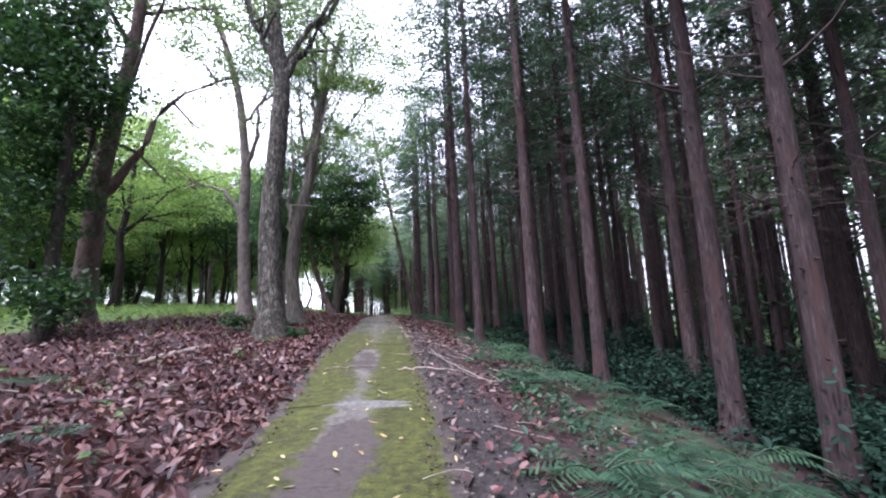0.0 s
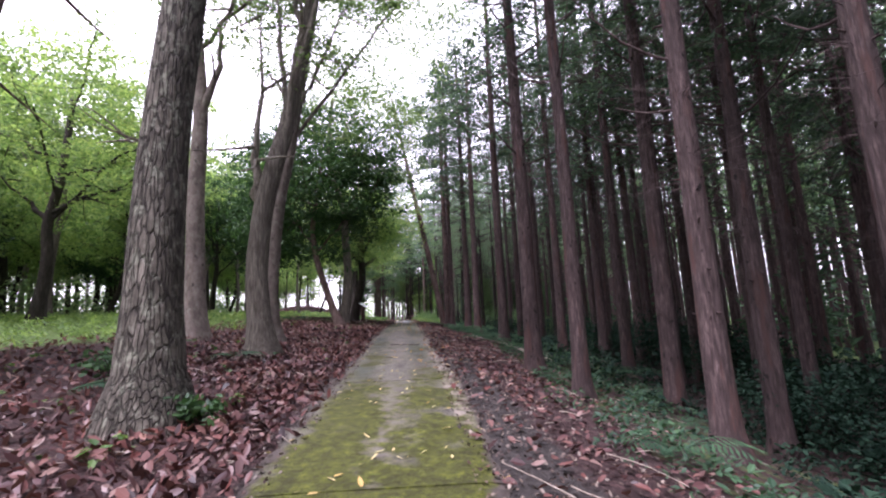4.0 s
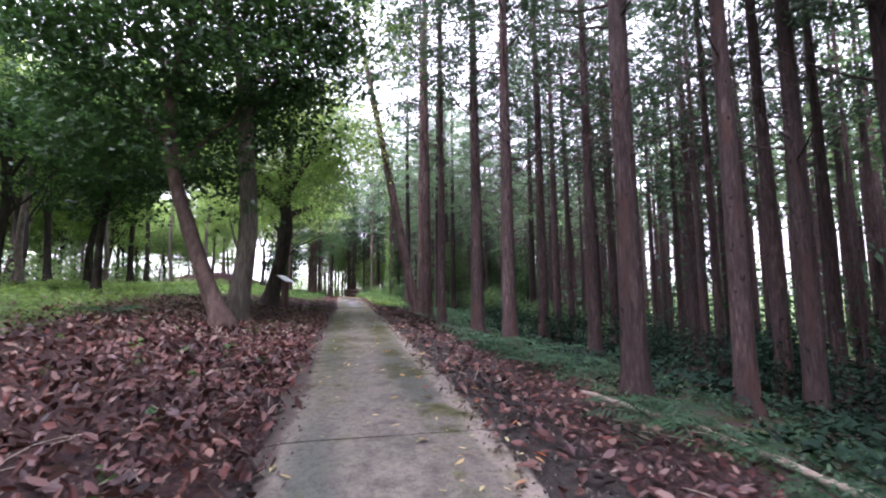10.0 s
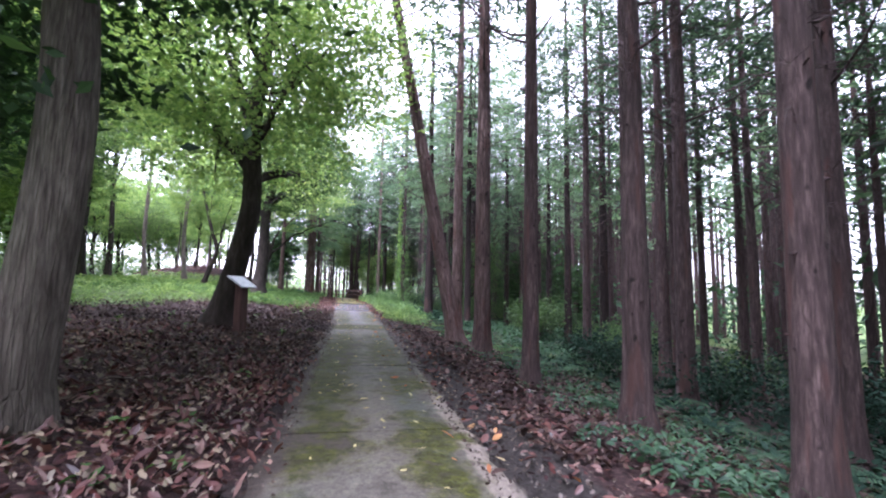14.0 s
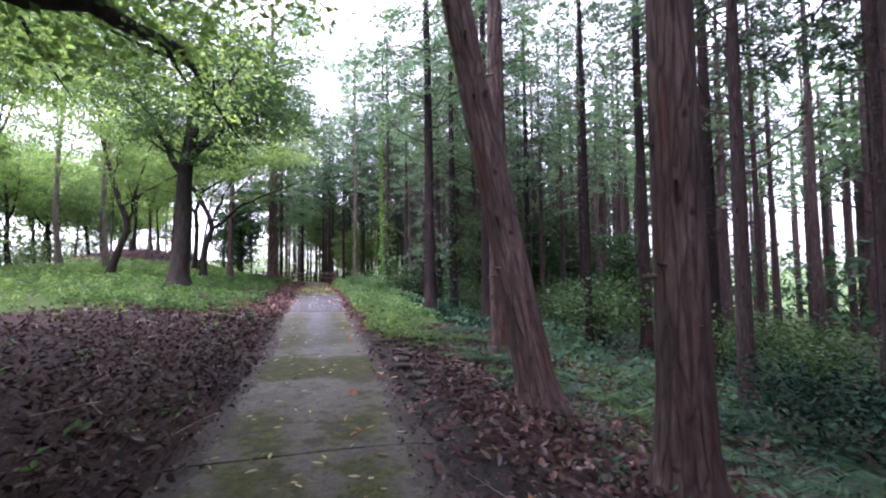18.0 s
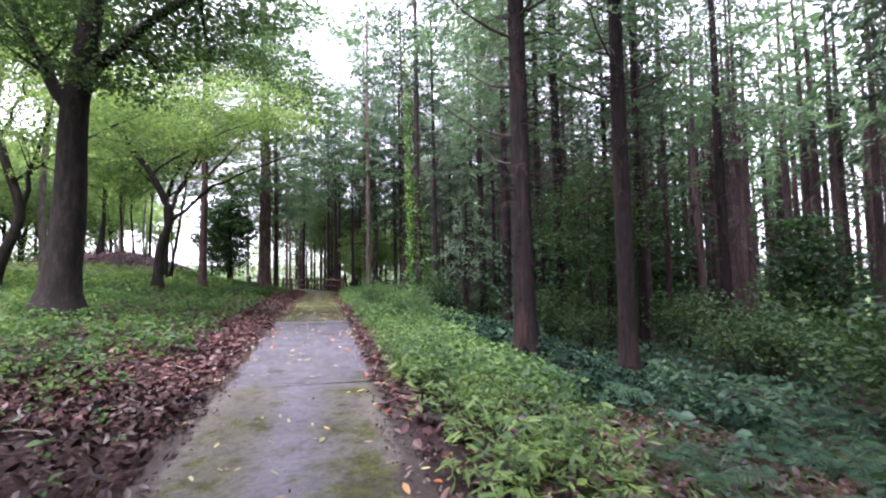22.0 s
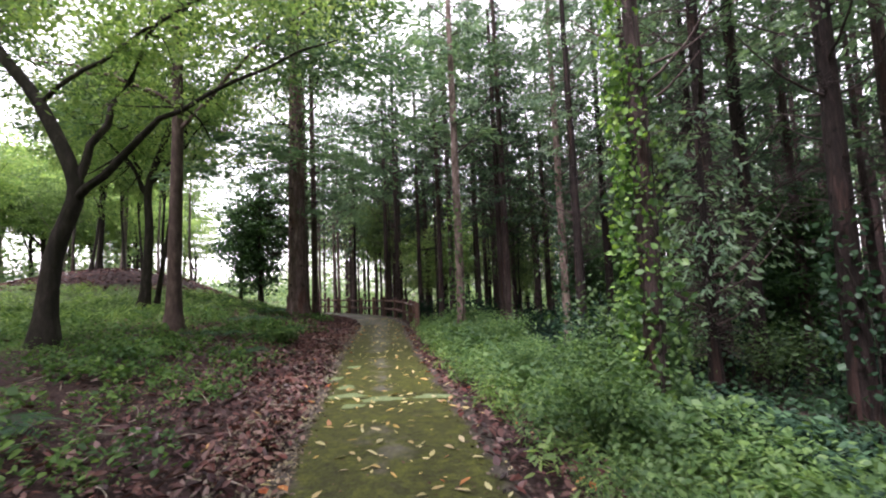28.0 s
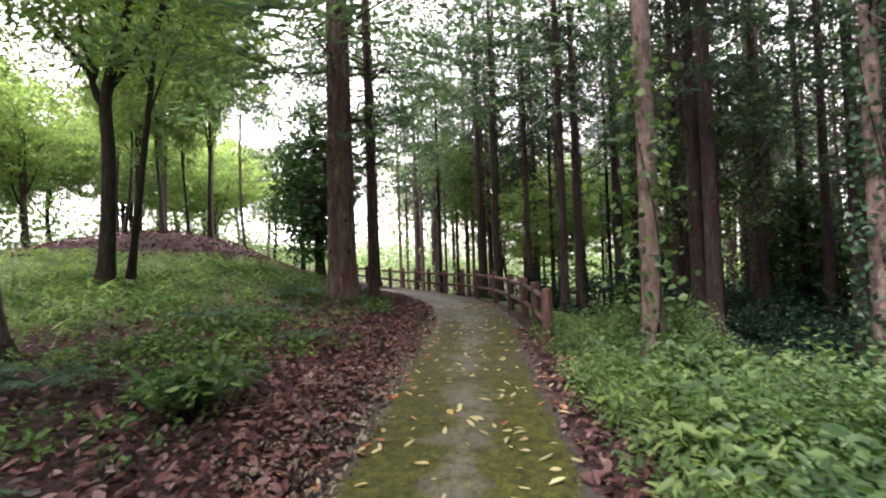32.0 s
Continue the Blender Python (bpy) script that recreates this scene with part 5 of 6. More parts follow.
def strew(name, mat, label, rg, x, y, size, tilt, z_up=0.02, slim=0.5, heap=0.0):
    n = len(x)
    z = np.maximum(ground_z(x, y), level(y) * (np.abs(x - centre(y)) < HALF) - 99 * (np.abs(x - centre(y)) >= HALF))
    a = rg.uniform(0, 6.28, n)
    along = np.stack([np.cos(a), np.sin(a), rg.normal(0, tilt, n)], 1)
    along /= np.linalg.norm(along, axis=1)[:, None]
    across = np.stack([-np.sin(a), np.cos(a), rg.normal(0, tilt, n)], 1)
    across -= along * (along * across).sum(1)[:, None]
    across /= np.linalg.norm(across, axis=1)[:, None]
    s = (size * rg.uniform(0.55, 1.35, n))[:, None]
    sh = Shape()
    leaf6(sh, np.stack([x, y, z + z_up + rg.uniform(0, 1, n) * heap], 1), along * s, across * s * slim, rg.uniform(-0.2, 0.7, n))
    return tagged(part(name, sh, mat, smooth_shade=False), label, "leaves", kind="stuff")


rg = np.random.RandomState(3)
x1, y1, u1 = side_point(rg, 150000, -2, 45, -0.2, 11, True)
keep = rg.rand(150000) < np.exp(-np.abs(u1) / 4.0) * smooth(-0.25, 0.3, u1) * np.interp(y1, (26, 30, 34, 37, 44), (0.85, 0.8, 1, 1, 1))
keep &= u1 < np.interp(y1, (-10, 8, 16, 24, 34, 40, 46), (14, 9, 5.2, 4.4, 6.2, 5.2, 2.4)) + rg.normal(0, 0.7, 150000)
damp = y1 + rg.normal(0, 1.0, 150000) > 32
dry = keep & ~damp
strew("leaf_litter", M_LITTER, "deep brown and purplish fallen leaves beside the path", rg, x1[dry], y1[dry], 0.058, 0.85, 0.02, 0.42, 0.09)
damp = keep & damp
strew("leaf_litter", M_WET_LITTER, "dark wet fallen leaves with pale flecks beside the path", rg, x1[damp], y1[damp], 0.044, 0.7, 0.02, 0.45, 0.06)
x1, y1, u1 = side_point(rg, 26000, -2, 46, -0.12, 4.5, False)
keep = rg.rand(26000) < np.exp(-((u1 - 0.9) / 1.6) ** 2) * np.interp(y1, (-2, 9, 13, 17, 22, 25, 30), (0.34, 0.36, 0.5, 0.9, 0.85, 0.5, 0.5))
strew("leaf_litter", M_LITTER, "brown fallen leaves on the falling bank", rg, x1[keep], y1[keep], 0.052, 0.4, 0.012, 0.5, 0.03)
x1, y1, u1 = side_point(rg, 110000, 43, 76, -0.15, 7, True)
keep = rg.rand(110000) < np.exp(-u1 / np.interp(y1, (43, 50, 59, 64, 74), (1.2, 1.0, 1.1, 2.3, 1.2))) * smooth(-0.2, 0.3, u1)
strew("leaf_litter", M_LITTER, "fallen leaves along the path's edge", rg, x1[keep], y1[keep], 0.046, 0.5, 0.012, 0.5, 0.05)
x1, y1, u1 = side_point(rg, 3400, 43, 66, -0.12, 0.9, False)
strew("leaf_litter", M_LITTER, "fallen leaves at the green verge", rg, x1, y1, 0.048, 0.35, 0.012, 0.5, 0.02)
a1, r1 = rg.uniform(0, 6.28, 5000), 7 * np.sqrt(rg.rand(5000))
strew("leaf_litter", M_LITTER, "brown leaves covering the mound", rg, -26 + r1 * np.cos(a1), 77 + r1 * np.sin(a1), 0.09, 0.35, 0.02, 0.5, 0.05)
x1, y1, u1 = side_point(rg, 15000, 28, 44, 0.4, 4.6, False)
strew("leaf_litter", M_WET_LITTER, "dark fallen leaves among the ferns on the bank", rg, x1, y1, 0.042, 0.5, 0.02, 0.5, 0.04)
x1, y1, u1 = side_point(rg, 48000, -2, 66, -0.25, 2.2, False)
keep = rg.rand(48000) < np.exp(-np.abs(u1) / 1.1) * np.interp(y1, (40, 50), (1, 0.4))
strew("leaf_crumbs", M_CRUMB, "dark crumbled leaves and grit along the path", rg, x1[keep], y1[keep], 0.018, 0.6, 0.008, 0.6, 0.02)
x1, y1, u1 = side_point(rg, 50000, -2, 66, -0.25, 3.5, True)
keep = rg.rand(50000) < np.exp(-np.abs(u1) / 1.6)
strew("leaf_crumbs", M_CRUMB, "dark crumbled leaves and grit along the path", rg, x1[keep], y1[keep], 0.018, 0.6, 0.008, 0.6, 0.02)
y1 = np.concatenate([rg.uniform(-2, 50, 620), rg.uniform(50, 56, 200), rg.uniform(56, 70, 380)])
x1 = centre(y1) + HALF * np.clip(rg.normal(0, 0.62, len(y1)), -0.98, 0.98)
strew("fallen_leaf_scatter", M_YELLOW, "pale yellow and whitish leaves scattered on the path", rg, x1, y1, 0.042 + 0.012 * (y1 > 50), 0.2, 0.024, 0.34)
x1, y1, u1 = side_point(rg, 260, 14, 68, -0.6, 0.5, False)
strew("fallen_leaf_scatter", M_ORANGE, "orange and rusty leaves along the path's edge", rg, x1, y1, 0.055, 0.3, 0.024, 0.42)
x1, y1, u1 = side_point(rg, 130, 46, 68, -0.5, 0.7, True)
strew("fallen_leaf_scatter", M_ORANGE, "orange and rusty leaves along the path's edge", rg, x1, y1, 0.055, 0.3, 0.024, 0.45)
x1, y1, u1 = side_point(rg, 9000, 24.5, 34, 0.1, 5, True)
keep = rg.rand(9000) < np.exp(-((y1 - 29.5) / 2.8) ** 2)
strew("leaf_crumbs", M_PALE_CRUMB, "pale dry leaf fragments on the bank below the sign", rg, x1[keep], y1[keep], 0.032, 0.6, 0.06, 0.5, 0.06)
x1, y1, u1 = side_point(rg, 6500, 50, 68, -0.18, 0.6, True)
strew("leaf_crumbs", M_PALE_CRUMB, "pale crumbled leaves edging the mossy path", rg, x1, y1, 0.026, 0.5, 0.012, 0.55, 0.02)


y1 = rg.uniform(30, 54, 420)
x1 = centre(y1) + HALF * rg.uniform(-0.95, 0.95, 420)
strew("fallen_leaf_scatter", M_LITTER, "small dark leaf scraps on the wet concrete", rg, x1, y1, 0.018, 0.2, 0.02, 0.45)


def plant_template(rg, leaves, tall, wide, leaf, slim):
    """A low herb: leaves on short stalks round a stem."""
    h = rg.uniform(0.15, 1, leaves)
    a = 2.4 * np.arange(leaves) + rg.uniform(-0.3, 0.3, leaves)
    d = np.stack([np.cos(a), np.sin(a), np.zeros(leaves)], 1)
    at = d * (wide * (1.1 - 0.6 * h))[:, None] + np.stack([0 * h, 0 * h, tall * h], 1)
    along = d * 0.9 + np.stack([0 * h, 0 * h, rg.uniform(-0.7, 0.6, leaves)], 1)
    across = np.stack([-np.sin(a), np.cos(a), rg.normal(0, 0.4, leaves)], 1)
    s = leaf * rg.uniform(0.6, 1.2, leaves)[:, None]
    return at, along * s, across * s * slim


def carpet(name, mat, label, rg, x, y, leaves, tall, wide, leaf, slim, kinds=5):
    sh = Shape()
    kind = rg.randint(kinds, size=len(x))
    z = ground_z(x, y) - 0.01
    for k in range(kinds):
        at, al, ac = plant_template(rg, leaves, tall, wide, leaf, slim)
        px, py, pz = (w[kind == k] for w in (x, y, z))
        n = len(px)
        a, s = rg.uniform(0, 6.28, n), rg.uniform(0.5, 1.2, n) * (1 + 0.45 * wavy(0.8 * px, 0.8 * py))
        rot = np.zeros((n, 3, 3))
        rot[:, 0, 0] = rot[:, 1, 1] = np.cos(a)
        rot[:, 0, 1], rot[:, 1, 0], rot[:, 2, 2] = -np.sin(a), np.sin(a), 1
        rot *= s[:, None, None]
        put = [np.einsum("nij,lj->nli", rot, w).reshape(-1, 3) for w in (at, al, ac)]
        base = np.repeat(np.stack([px, py, pz], 1), leaves, 0)
        leaf6(sh, put[0] + base, put[1], put[2], np.full(len(base), 0.35))
    return tagged(part(name, sh, mat, smooth_shade=False), label, "plants", kind="stuff")


rg = np.random.RandomState(9)
x1, y1, u1 = side_point(rg, 8600, 40, 66, 0.15, 5.5, False)
keep = rg.rand(8600) < np.interp(y1, (40, 49), (0.08, 1)) * np.interp(u1 - 2.4 * smooth(51, 57, y1), (0, 0.4, 1.1, 1.8), (0.5, 1, 0.6, 0.02)) * np.clip(0.8 + 0.5 * wavy(x1, y1), 0.3, 1)
carpet("green_undergrowth", M_WEED, "dense bright green weeds on the verge", rg, x1[keep], y1[keep], 34, 0.42, 0.14, 0.033, 0.45)
x1, y1, u1 = side_point(rg, 3000, 40, 66, 0.12, 1.9, False)
keep = rg.rand(3000) < np.interp(u1, (0.1, 0.5, 1.2, 1.9), (0.4, 1, 0.7, 0.15)) * np.interp(y1, (40, 44, 54, 60, 66), (0.3, 0.55, 0.45, 0.6, 0.4))
carpet("grassy_undergrowth", M_GRASS, "bright grass and herbs edging the path", rg, x1[keep], y1[keep], 16, 0.24, 0.12, 0.06, 0.22)
x1, y1, u1 = side_point(rg, 700, 51, 64, 0.6, 3.6, False)
carpet("broad_leaved_weeds", M_WEED, "broad-leaved green weeds standing over the verge", rg, x1, y1, 16, 0.46, 0.14, 0.052, 0.6)
x1, y1, u1 = side_point(rg, 9000, 43, 78, 0.8, 10, True)
keep = rg.rand(9000) < np.interp(u1, (0.8, 2.2, 10), (0.12, 0.9, 0.6)) * (((x1 + 26) ** 2 + (y1 - 77) ** 2) > 60) * np.clip(0.5 + 0.4 * smooth(67, 62, y1) + 1.1 * wavy(0.7 * x1, 0.7 * y1 + 2), 0.04, 1)
carpet("green_undergrowth", M_HERB, "low dark green herbs under the trees", rg, x1[keep], y1[keep], 22, 0.22, 0.16, 0.045, 0.5)
x1, y1, u1 = side_point(rg, 6400, -2, 42, 0.6, 6, False)
near = np.interp(y1, (-2, 10, 13, 17, 22, 26, 42), (0.7, 0.75, 1.3, 2.2, 2.0, 1.1, 1.3))
keep = rg.rand(6400) < np.interp(u1 - near, (-0.15, 0.4, 3.5, 6), (0.0, 0.85, 0.75, 0.2)) * np.interp(y1, (-2, 8, 14, 18, 26, 31, 38, 42), (0.6, 0.5, 0.35, 0.7, 1, 0.5, 0.4, 0.45)) * np.clip(0.9 + 0.9 * wavy(1.6 * x1, 1.6 * y1), 0.15, 1)
# Past this distance the herbs take the shade-darkened leaf colour.
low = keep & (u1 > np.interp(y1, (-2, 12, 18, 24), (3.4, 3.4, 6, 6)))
carpet("dark_undergrowth", M_SHADE, "shade-darkened herbs low on the bank under the cedars", rg, x1[low], y1[low], 18, 0.24, 0.17, 0.045, 0.45)
keep &= ~low
carpet("green_undergrowth", M_FERN, "blue green low herbs on the bank below the path", rg, x1[keep], y1[keep], 18, 0.18, 0.15, 0.042, 0.45)
x1, y1, u1 = side_point(rg, 3800, 12, 46, 2.5, 16, True)
limit = np.interp(y1, (8, 16, 24, 34, 40, 46), (9, 4.6, 3.8, 5.6, 4.6, 1.8))
keep = rg.rand(3800) < smooth(-0.8, 1.0, u1 - limit)
carpet("grassy_undergrowth", M_GRASS, "light green grass and herbs in the open wood", rg, x1[keep], y1[keep], 12, 0.26, 0.12, 0.1, 0.14)
x1, y1, u1 = side_point(rg, 4200, 44, 80, 4.0, 18, True)
keep = rg.rand(4200) < np.interp(u1, (4, 7), (0.15, 1)) * np.interp(y1, (44, 60, 66), (0.45, 0.6, 1)) * (((x1 + 26) ** 2 + (y1 - 77) ** 2) > 42)
x1, y1 = x1[keep], y1[keep]
carpet("grassy_undergrowth", M_GRASS, "light green grass on the slope below the mound", rg, x1, y1, 12, 0.3, 0.12, 0.12, 0.14)
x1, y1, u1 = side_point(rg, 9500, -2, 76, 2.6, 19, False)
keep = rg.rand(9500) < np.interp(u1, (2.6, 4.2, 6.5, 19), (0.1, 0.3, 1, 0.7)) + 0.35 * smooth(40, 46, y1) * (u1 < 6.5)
# This stretch keeps fern green; elsewhere shade is put into the leaf colour.
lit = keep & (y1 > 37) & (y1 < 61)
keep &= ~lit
carpet("dark_undergrowth", M_SHADE, "shade-darkened low growth on the slope under the cedars", rg, x1[keep], y1[keep], 16, 0.34, 0.32, 0.075, 0.5)
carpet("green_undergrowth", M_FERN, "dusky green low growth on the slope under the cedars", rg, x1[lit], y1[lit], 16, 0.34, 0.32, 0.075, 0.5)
# Further from the verge, shade is put into the herbs' colour.
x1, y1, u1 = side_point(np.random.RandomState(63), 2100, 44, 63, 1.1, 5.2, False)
for mat, sel, label in ((M_HERB, u1 < 2.3, "green herbs between the weeds and the cedars"), (M_SHADE, u1 >= 2.3, "shade-darkened herbs among the cedar trunks beside the verge")):
    carpet("green_undergrowth", mat, label, np.random.RandomState(64), x1[sel], y1[sel], 20, 0.3, 0.2, 0.05, 0.5)
x1, y1, u1 = side_point(rg, 260, -1, 44, 0.3, 5, True)
carpet("green_undergrowth", M_WEED, "seedlings among the fallen leaves", rg, x1, y1, 7, 0.14, 0.08, 0.05, 0.55)


def fern_mesh(seed, fronds=8, ln=0.55, mat=None):
    rg = np.random.RandomState(seed)
    sh = Shape()
    for k in range(fronds):
        a = 6.28 * k / fronds + rg.uniform(-0.3, 0.3)
        d, side = np.array([np.cos(a), np.sin(a), 0]), np.array([-np.sin(a), np.cos(a), 0])
        t = np.linspace(0.12, 1, 15)
        reach = ln * rg.uniform(0.75, 1.15)
        mid = d * (t * reach)[:, None] + np.array([0, 0, 1]) * (reach * (0.75 * t - 0.75 * t**2.2) + 0.05)[:, None]
        sh.tube(mid[::3], np.linspace(0.006, 0.002, 5), 3)
        wide = 0.3 * reach * np.sin(np.pi * (0.12 + 0.86 * t)) ** 0.8
        for sg in (-1, 1):
            al = side * sg * wide[:, None] * 0.5 + d * 0.06 * reach + np.array([0, 0, -0.12]) * wide[:, None]
            sh.leaves(mid + al, al, np.tile(d * 0.02 * reach, (15, 1)), 0.0)
    return sh.mesh("fronds", mat or M_FERN, False)


FERNS = [fern_mesh(1), fern_mesh(2, 7, 0.65), fern_mesh(3, 9, 0.45), fern_mesh(4, 9, 0.5, M_WEED), fern_mesh(5, 8, 0.6, M_WEED)]


def fern(x, y, k, s):
    ob = new("fern", FERNS[k % 5])
    ob.matrix_basis = Matrix.Translation((x, y, float(ground_z(x, y)))) @ Matrix.Rotation(x * 7 + y, 4, "Z") @ Matrix.Scale(s, 4)
    tagged(ob, "green fern on the bank beside the path", "fern", "ferns on the bank")


rg = np.random.RandomState(15)
for y0, y1, u0, u1, n, left in ((0, 10, 1.0, 4.2, 40, False), (10, 22, 1.6, 6, 18, False), (22, 40, 1.6, 6, 40, False), (40, 50, 1.5, 6, 26, False), (50, 64, 1.2, 5, 22, False), (2, 30, 1, 6, 8, True), (52, 70, 1.5, 7, 16, True)):
    for x, y, u in zip(*side_point(rg, n, y0, y1, u0, u1, left)):
        if all((x - a) ** 2 + (y - b) ** 2 > 0.7 for a, b in taken):
            fern(float(x), float(y), rg.randint(3), rg.uniform(0.7, 1.5))


for x, y, u in zip(*side_point(rg, 46, 36, 52, 0.7, 3.4, False)):
    if all((x - a) ** 2 + (y - b) ** 2 > 0.8 for a, b in taken):
        fern(float(x), float(y), 3 + rg.randint(2), rg.uniform(0.6, 1.15))


for x, y, u in zip(*side_point(rg, 26, 55, 66, 0.7, 3.6, False)):
    if all((x - a) ** 2 + (y - b) ** 2 > 0.8 for a, b in taken):
        fern(float(x), float(y), 3 + rg.randint(2), rg.uniform(0.6, 1.2))


def shrub(name, x, y, wide, tall, mat, label, seed, n=900, leaf=0.05, group=""):
    rg = np.random.RandomState(seed)
    ob = new(name)
    ob.matrix_basis = Matrix.Translation((x, y, float(ground_z(x, y))))
    stems, leaves = Shape(), Shape()
    tips = []
    for k in range(9):
        a = rg.uniform(0, 6.28)
        e = np.array([np.cos(a) * wide * rg.uniform(0.3, 1), np.sin(a) * wide * rg.uniform(0.3, 1), tall * rg.uniform(0.55, 1)])
        pts = bezier([(0, 0, -0.05), e * [0.3, 0.3, 0.6], e], 6)
        stems.tube(pts, np.linspace(0.014, 0.004, 6), 4)
        tips += [pts[3], pts[4], pts[5]]
    tips = np.array(tips)
    at = tips[rg.randint(len(tips), size=n)] + rg.normal(0, 1, (n, 3)) * [0.24 * wide, 0.24 * wide, 0.16 * tall]
    at[:, 2] = np.abs(at[:, 2])
    scatter_leaves(leaves, rg, at, leaf, 0.5, 0.5, 0.3, True)
    tagged(part("stemwork", stems, mat if mat == M_WEED else M_DARKBARK, ob), kind="stuff")
    part("foliage", leaves, mat, ob, smooth_shade=False)
    return tagged(ob, label, "shrub", group)


# The first two carry the cedars' shade in their leaf colour.
SHRUBS = [shrub("dark_shrub", 7.5, 12, 1.0, 1.3, M_SHADE, "shrub under the cedars with their shade in its leaf colour", 51, 1500, 0.042, "shrubs under the cedars"), shrub("dark_shrub", 7.0, 30, 1.3, 1.1, M_SHADE, "shrub under the cedars with their shade in its leaf colour", 52, 1500, 0.045, "shrubs under the cedars"), shrub("leafy_shrub", 2.6, 48.5, 1.1, 1.4, M_MID_LEAF, "mid green leafy shrub between cedar trunks", 53, 1500, 0.045, "green shrubs among the cedars")]
rg = np.random.RandomState(21)
for y in np.arange(3, 76, 1.1):
    s = rg.uniform(6.5, 13) if y < 56 else rg.uniform(4.6, 11)
    x = float(centre(y)) + s
    copy_thing(SHRUBS[2] if 38 < y < 61 else SHRUBS[rg.randint(2)], Matrix.Translation((x, y, float(ground_z(x, y)))) @ Matrix.Rotation(y * 5, 4, "Z") @ Matrix.Scale(rg.uniform(0.8, 1.5), 4))
shrub("leafy_shrub", -4.3, 57.2, 0.6, 0.8, M_WEED, "bright green bush at the edge of the path", 60, 1500, 0.036)
shrub("leafy_shrub", -5.3, 61.6, 0.9, 0.9, M_WEED, "rounded green bush beside the fence", 61, 2000, 0.036)
shrub("leafy_shrub", -6.1, 60.8, 0.6, 0.6, M_WEED, "green bush in the weeds", 62, 1400, 0.036)
BUSH = shrub("leafy_shrub", -4.6, 51.5, 0.5, 0.75, M_WEED, "bright green bush on the verge", 67, 1900, 0.024, "bushes on the verge")
rg = np.random.RandomState(31)
for x, y, u in zip(*side_point(rg, 30, 45, 66, 0.9, 3.4, False)):
    if y < 55 and u > 1.3 or y < 47.5:
        continue
    copy_thing(BUSH, Matrix.Translation((x, y, float(ground_z(x, y)))) @ Matrix.Rotation(y * 5, 4, "Z") @ Matrix.Scale(rg.uniform(0.6, 1.25), 4))
for x, y, u in zip(*side_point(rg, 16, 1, 17, 5.0, 8.5, False)):
    copy_thing(SHRUBS[rg.randint(2)], Matrix.Translation((x, y, float(ground_z(x, y)))) @ Matrix.Rotation(y * 5, 4, "Z") @ Matrix.Diagonal((1.3, 1.3, 0.9, 1)))
shrub("leafy_shrub", -10.9, 60.8, 0.5, 0.4, M_WEED, "small green shrub among fallen leaves", 63, 500, 0.06)
shrub("leafy_shrub", -3.6, 11.0, 0.28, 0.3, M_DARK_LEAF, "small dark shrub at the foot of an oak", 64, 260, 0.045)
shrub("leafy_shrub", -5.8, 12.6, 0.5, 0.35, M_DARK_LEAF, "small dark shrub among fallen leaves", 65, 400, 0.05)
shrub("leafy_shrub", -8.3, 9.4, 0.9, 1.4, M_DARK_LEAF, "dark evergreen bush under a tree", 66, 1300, 0.07)


def ivy(x, y, r, z0, z1, n, mat, label, seed, lean=0.0, spread=0.1, leaf=0.06, side=2.0):
    """A climber on a trunk: a stem that winds up, with leaves standing off it."""
    rg = np.random.RandomState(seed)
    ob = new("ivy")
    ob.matrix_basis = Matrix.Translation((x, y, float(ground_z(x, y))))
    t = np.linspace(0, 1, 40)
    a = 1.0 * np.sin(5 * t) - 2.0
    stem = Shape()
    stem.tube(np.stack([(r + 0.015) * np.cos(a), (r + 0.015) * np.sin(a), z0 + (z1 - z0) * t], 1), np.linspace(0.018, 0.006, 40), 5)
    part("stem", stem, M_DARKBARK, ob)
    h = rg.uniform(0, 1, n) ** 1.15
    b = rg.normal(3.0, side, n)
    off = r + 0.03 + np.abs(rg.normal(0, spread, n)) * (1.2 - 0.6 * h)
    sh = Shape()
    scatter_leaves(sh, rg, np.stack([off * np.cos(b) + lean * h, off * np.sin(b), z0 + (z1 - z0) * h], 1), leaf, 0.1, 0.75, 0.25, True)
    part("leaves", sh, mat, ob, smooth_shade=False)
    tagged(ob, label, "climbing plant")


ivy(-4.12, 55.6, 0.15, 0.0, 9.5, 1500, M_IVY, "bright green ivy climbing a cedar trunk", 71, -0.14, 0.14, 0.045, 0.8)
ivy(-4.12, 55.6, 0.15, 0.0, 5.0, 1300, M_WEED, "dense dark green ivy round the lower cedar trunk", 78, -0.05, 0.2, 0.05, 3.0)
ivy(-6.35, 64.2, 0.16, 0.0, 4.5, 500, M_WEED, "ivy round the foot of a pine", 72, 0, 0.2)
ivy(-2.5, 65.9, 0.17, 0.0, 6.5, 900, M_FERN, "dense ivy on a pine trunk", 73, 0, 0.14)
ivy(0.36, 53.3, 0.2, 0.0, 5.0, 700, M_FERN, "ivy on a cedar trunk in the undergrowth", 74, 0, 0.16)
ivy(-1.27, 51.45, 0.2, 0.0, 4.5, 500, M_FERN, "ivy on a cedar trunk beside the weeds", 76, 0, 0.12)
ivy(-1.0, 59.3, 0.2, 0.0, 4.0, 500, M_FERN, "ivy round a cedar in the thicket", 77, 0, 0.12)
ivy(-0.6, 56.5, 0.2, 0.0, 3.5, 400, M_FERN, "ivy at the foot of a cedar", 75, 0, 0.14)


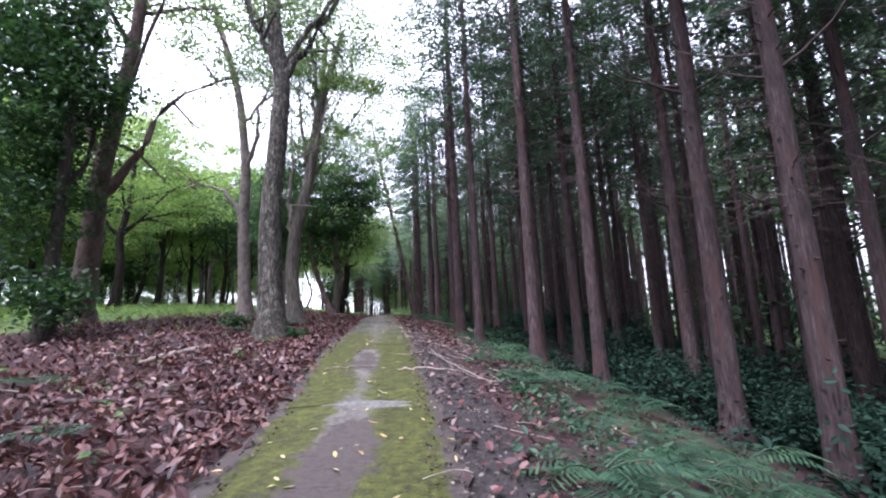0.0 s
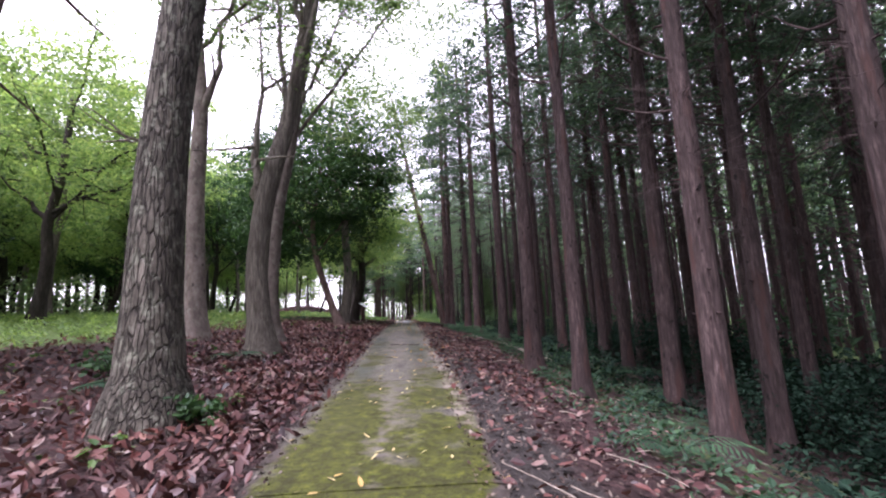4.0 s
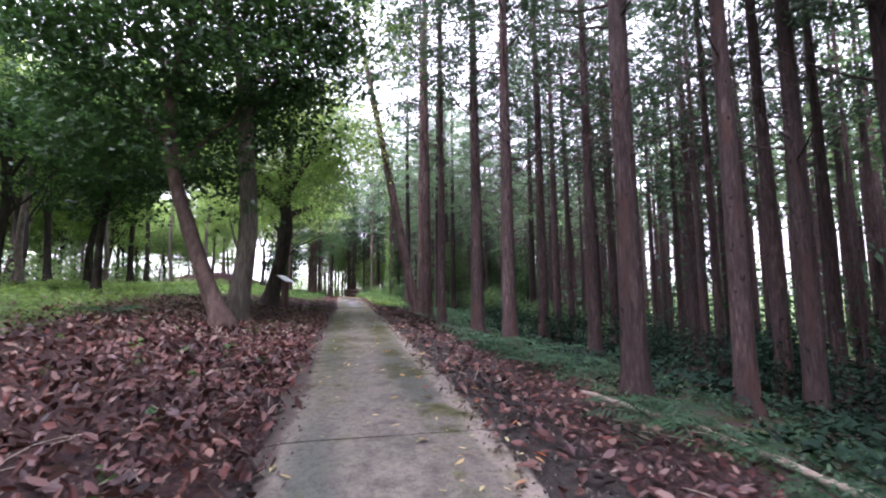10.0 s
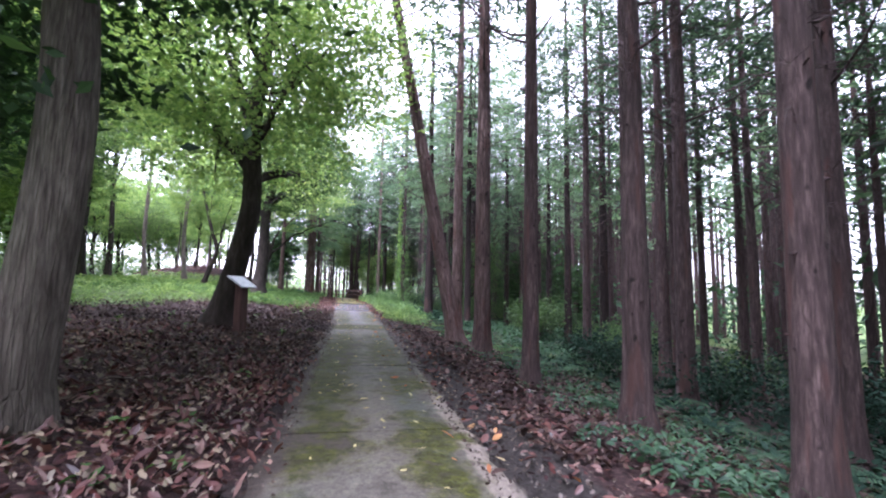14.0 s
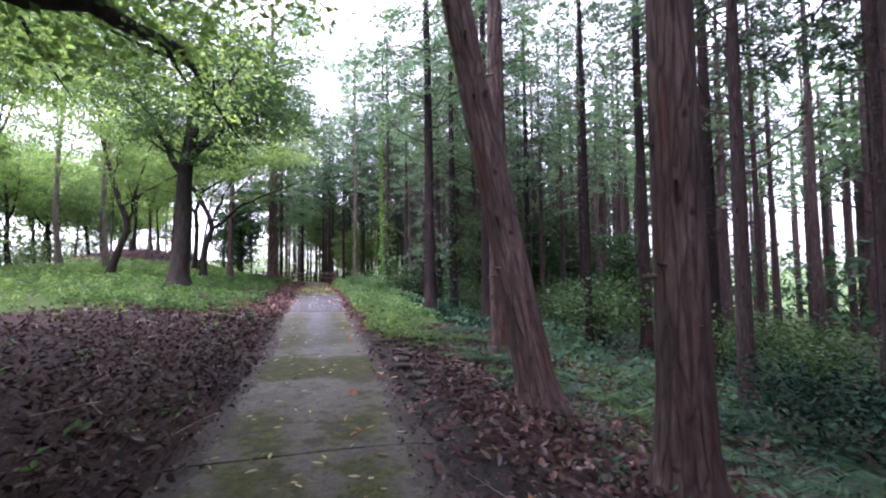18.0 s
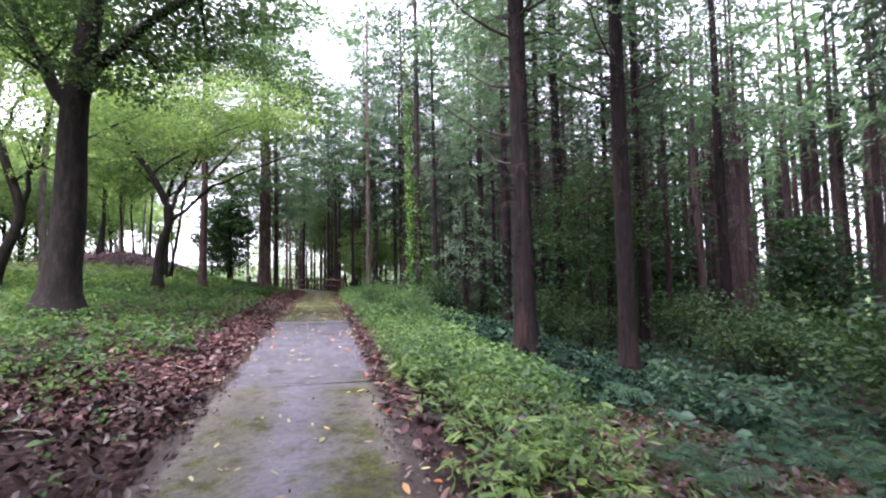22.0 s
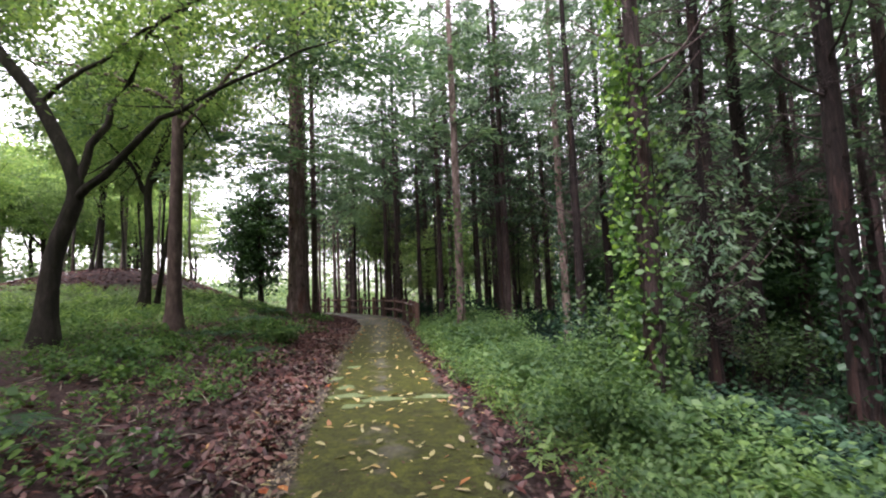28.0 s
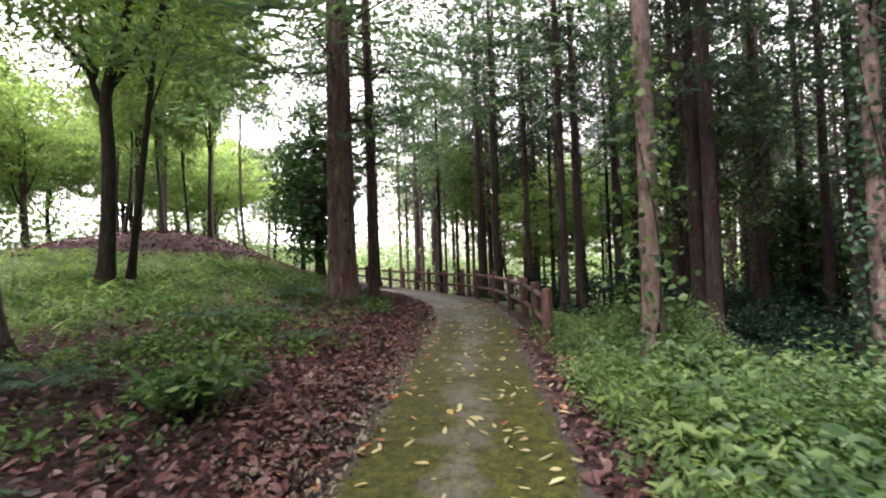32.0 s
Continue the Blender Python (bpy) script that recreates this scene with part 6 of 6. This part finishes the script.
# ---------------------------------------------------------------- branches on the ground
def lying_branch(name, pts, r0, r1, mat, label, side=()):
    p = np.array([(x, y, float(ground_z(x, y)) + dz) for x, y, dz in pts])
    ob = new(name)
    ob.matrix_basis = Matrix.Translation(p[0])
    rg = np.random.RandomState(len(pts) * 7)
    line = bezier(p - p[0], 20)
    line[1:-1] += rg.normal(0, 0.012, (18, 3))
    sh = Shape()
    sh.tube(line, np.linspace(r0, r1, 20), 9, 0.08, 4)
    part("stem", sh, mat, ob)
    for k, (i, dx, dy, dz) in enumerate(side):
        tw = Shape()
        tw.tube(bezier([line[i], line[i] + np.array([dx, dy, dz]) * 0.5 + [0, 0, 0.02], line[i] + np.array([dx, dy, dz])], 6), np.linspace(r1 * 0.9, 0.003, 6), 5)
        part("twig", tw, mat, ob)
    tagged(ob, label, "branch")


lying_branch("fallen_branch", [(-0.75, 22.75, 0.06), (-0.3, 22.6, 0.05), (0.4, 22.1, 0.07), (0.75, 21.3, 0.05), (1.1, 20.45, 0.07), (1.5, 19.6, 0.05)], 0.03, 0.05, M_LOG, "long bare pale branch lying on the bank", [(6, 0.3, 0.3, 0.02)])
lying_branch("fallen_branch", [(-0.3, 8.6, 0.03), (-0.1, 7.9, 0.03), (0.15, 7.2, 0.03), (0.6, 6.6, 0.03)], 0.012, 0.008, M_LOG, "thin curved stick beside the path")
lying_branch("fallen_branch", [(-4.6, 9.0, 0.06), (-4.9, 8.3, 0.07), (-5.1, 7.6, 0.05)], 0.06, 0.045, M_LOG, "short rotten log on the leaves")
lying_branch("fallen_branch", [(-4.6, 4.6, 0.03), (-3.6, 4.9, 0.05), (-2.9, 4.9, 0.04)], 0.03, 0.015, M_DEADTWIG, "dead branch among fallen leaves", [(9, 0.2, -0.3, 0.03)])
lying_branch("fallen_branch", [(-9.6, 60.6, 0.12), (-10.4, 61.3, 0.16), (-11.3, 61.6, 0.12)], 0.012, 0.006, M_DEADTWIG, "thin dead branch in the undergrowth")
lying_branch("fallen_branch", [(0.5, 18.3, 0.03), (-0.1, 17.2, 0.03), (-0.4, 16.3, 0.03)], 0.014, 0.008, M_LOG, "thin stick on the bank")
lying_branch("fallen_branch", [(-3.85, 18.2, 0.03), (-4.4, 19.2, 0.04), (-5.0, 19.9, 0.05)], 0.012, 0.006, M_LOG, "thin pale stick on fallen leaves")

lying_branch("fallen_twig", [(-1.9, 7.25, 0.03), (-1.5, 7.4, 0.025), (-1.15, 7.35, 0.03)], 0.012, 0.006, M_LOG, "thin dry twig lying across the mossy path")
lying_branch("fallen_twig", [(-0.75, 7.0, 0.03), (-0.4, 7.15, 0.03), (0.1, 6.95, 0.03), (0.5, 7.05, 0.03)], 0.014, 0.006, M_LOG, "crooked dry twig lying over the path's edge")
lying_branch("fallen_twig", [(-3.0, 18.9, 0.025), (-2.6, 18.75, 0.03), (-2.2, 18.8, 0.025)], 0.01, 0.005, M_DEADTWIG, "short dark twig on the concrete path")
lying_branch("fallen_branch", [(-5.2, 5.7, 0.06), (-4.2, 5.55, 0.07), (-3.2, 5.75, 0.05), (-2.6, 5.6, 0.04)], 0.035, 0.016, M_DEADTWIG, "long dead branch half sunk in fallen leaves", [(6, 0.3, 0.35, 0.05), (12, 0.25, -0.3, 0.04)])


def broken_stone(x, y, sx, sy, sz, seed):
    """A rough lump of broken concrete sunk in the soil."""
    rg = np.random.RandomState(seed)
    bm = bmesh.new()
    bmesh.ops.create_icosphere(bm, subdivisions=2, radius=1)
    for v in bm.verts:
        v.co *= 1 + rg.uniform(-0.16, 0.16)
        v.co.z = max(-0.7, min(0.55, v.co.z))
    bm.transform(Matrix.Rotation(rg.uniform(0, 6.28), 4, "Z") @ Matrix.Diagonal((sx, sy, sz, 1)))
    me = bpy.data.meshes.new("broken_stone")
    bm.to_mesh(me)
    bm.free()
    me.materials.append(M_STONE)
    ob = new("broken_stone", me)
    ob.location = (x, y, float(ground_z(x, y)) + 0.25 * sz)
    tagged(ob, "rough broken lump of concrete at the path's edge", "stone", "broken path edging")


stone_rg = np.random.RandomState(63)
for y in np.arange(37.2, 44.2, 0.42):
    x = float(centre(y)) + HALF + stone_rg.uniform(0.12, 0.5)
    broken_stone(x, y + stone_rg.uniform(-0.15, 0.15), stone_rg.uniform(0.1, 0.2), stone_rg.uniform(0.07, 0.14), stone_rg.uniform(0.035, 0.065), int(y * 100))

sticks = Shape()
rg = np.random.RandomState(44)
for left, n in ((True, 650), (False, 320)):
    for x, y, u in zip(*side_point(rg, n, 0, 62, 0.05, 4, left)):
        a, ln = rg.uniform(0, 6.28), 0.08 + 0.6 * rg.rand() ** 2
        e = np.array([np.cos(a), np.sin(a), 0]) * ln
        p = np.array([x, y, float(ground_z(x, y)) + 0.05])
        q = np.array([p[0] + e[0], p[1] + e[1], float(ground_z(p[0] + e[0], p[1] + e[1])) + 0.05])
        sticks.tube(bezier([p, 0.5 * (p + q) + rg.normal(0, 0.03, 3), q], 5), np.linspace(0.007, 0.003, 5), 4)
tagged(part("sticks", sticks, M_LOG), "small sticks strewn on the leaf litter", "twigs", kind="stuff")
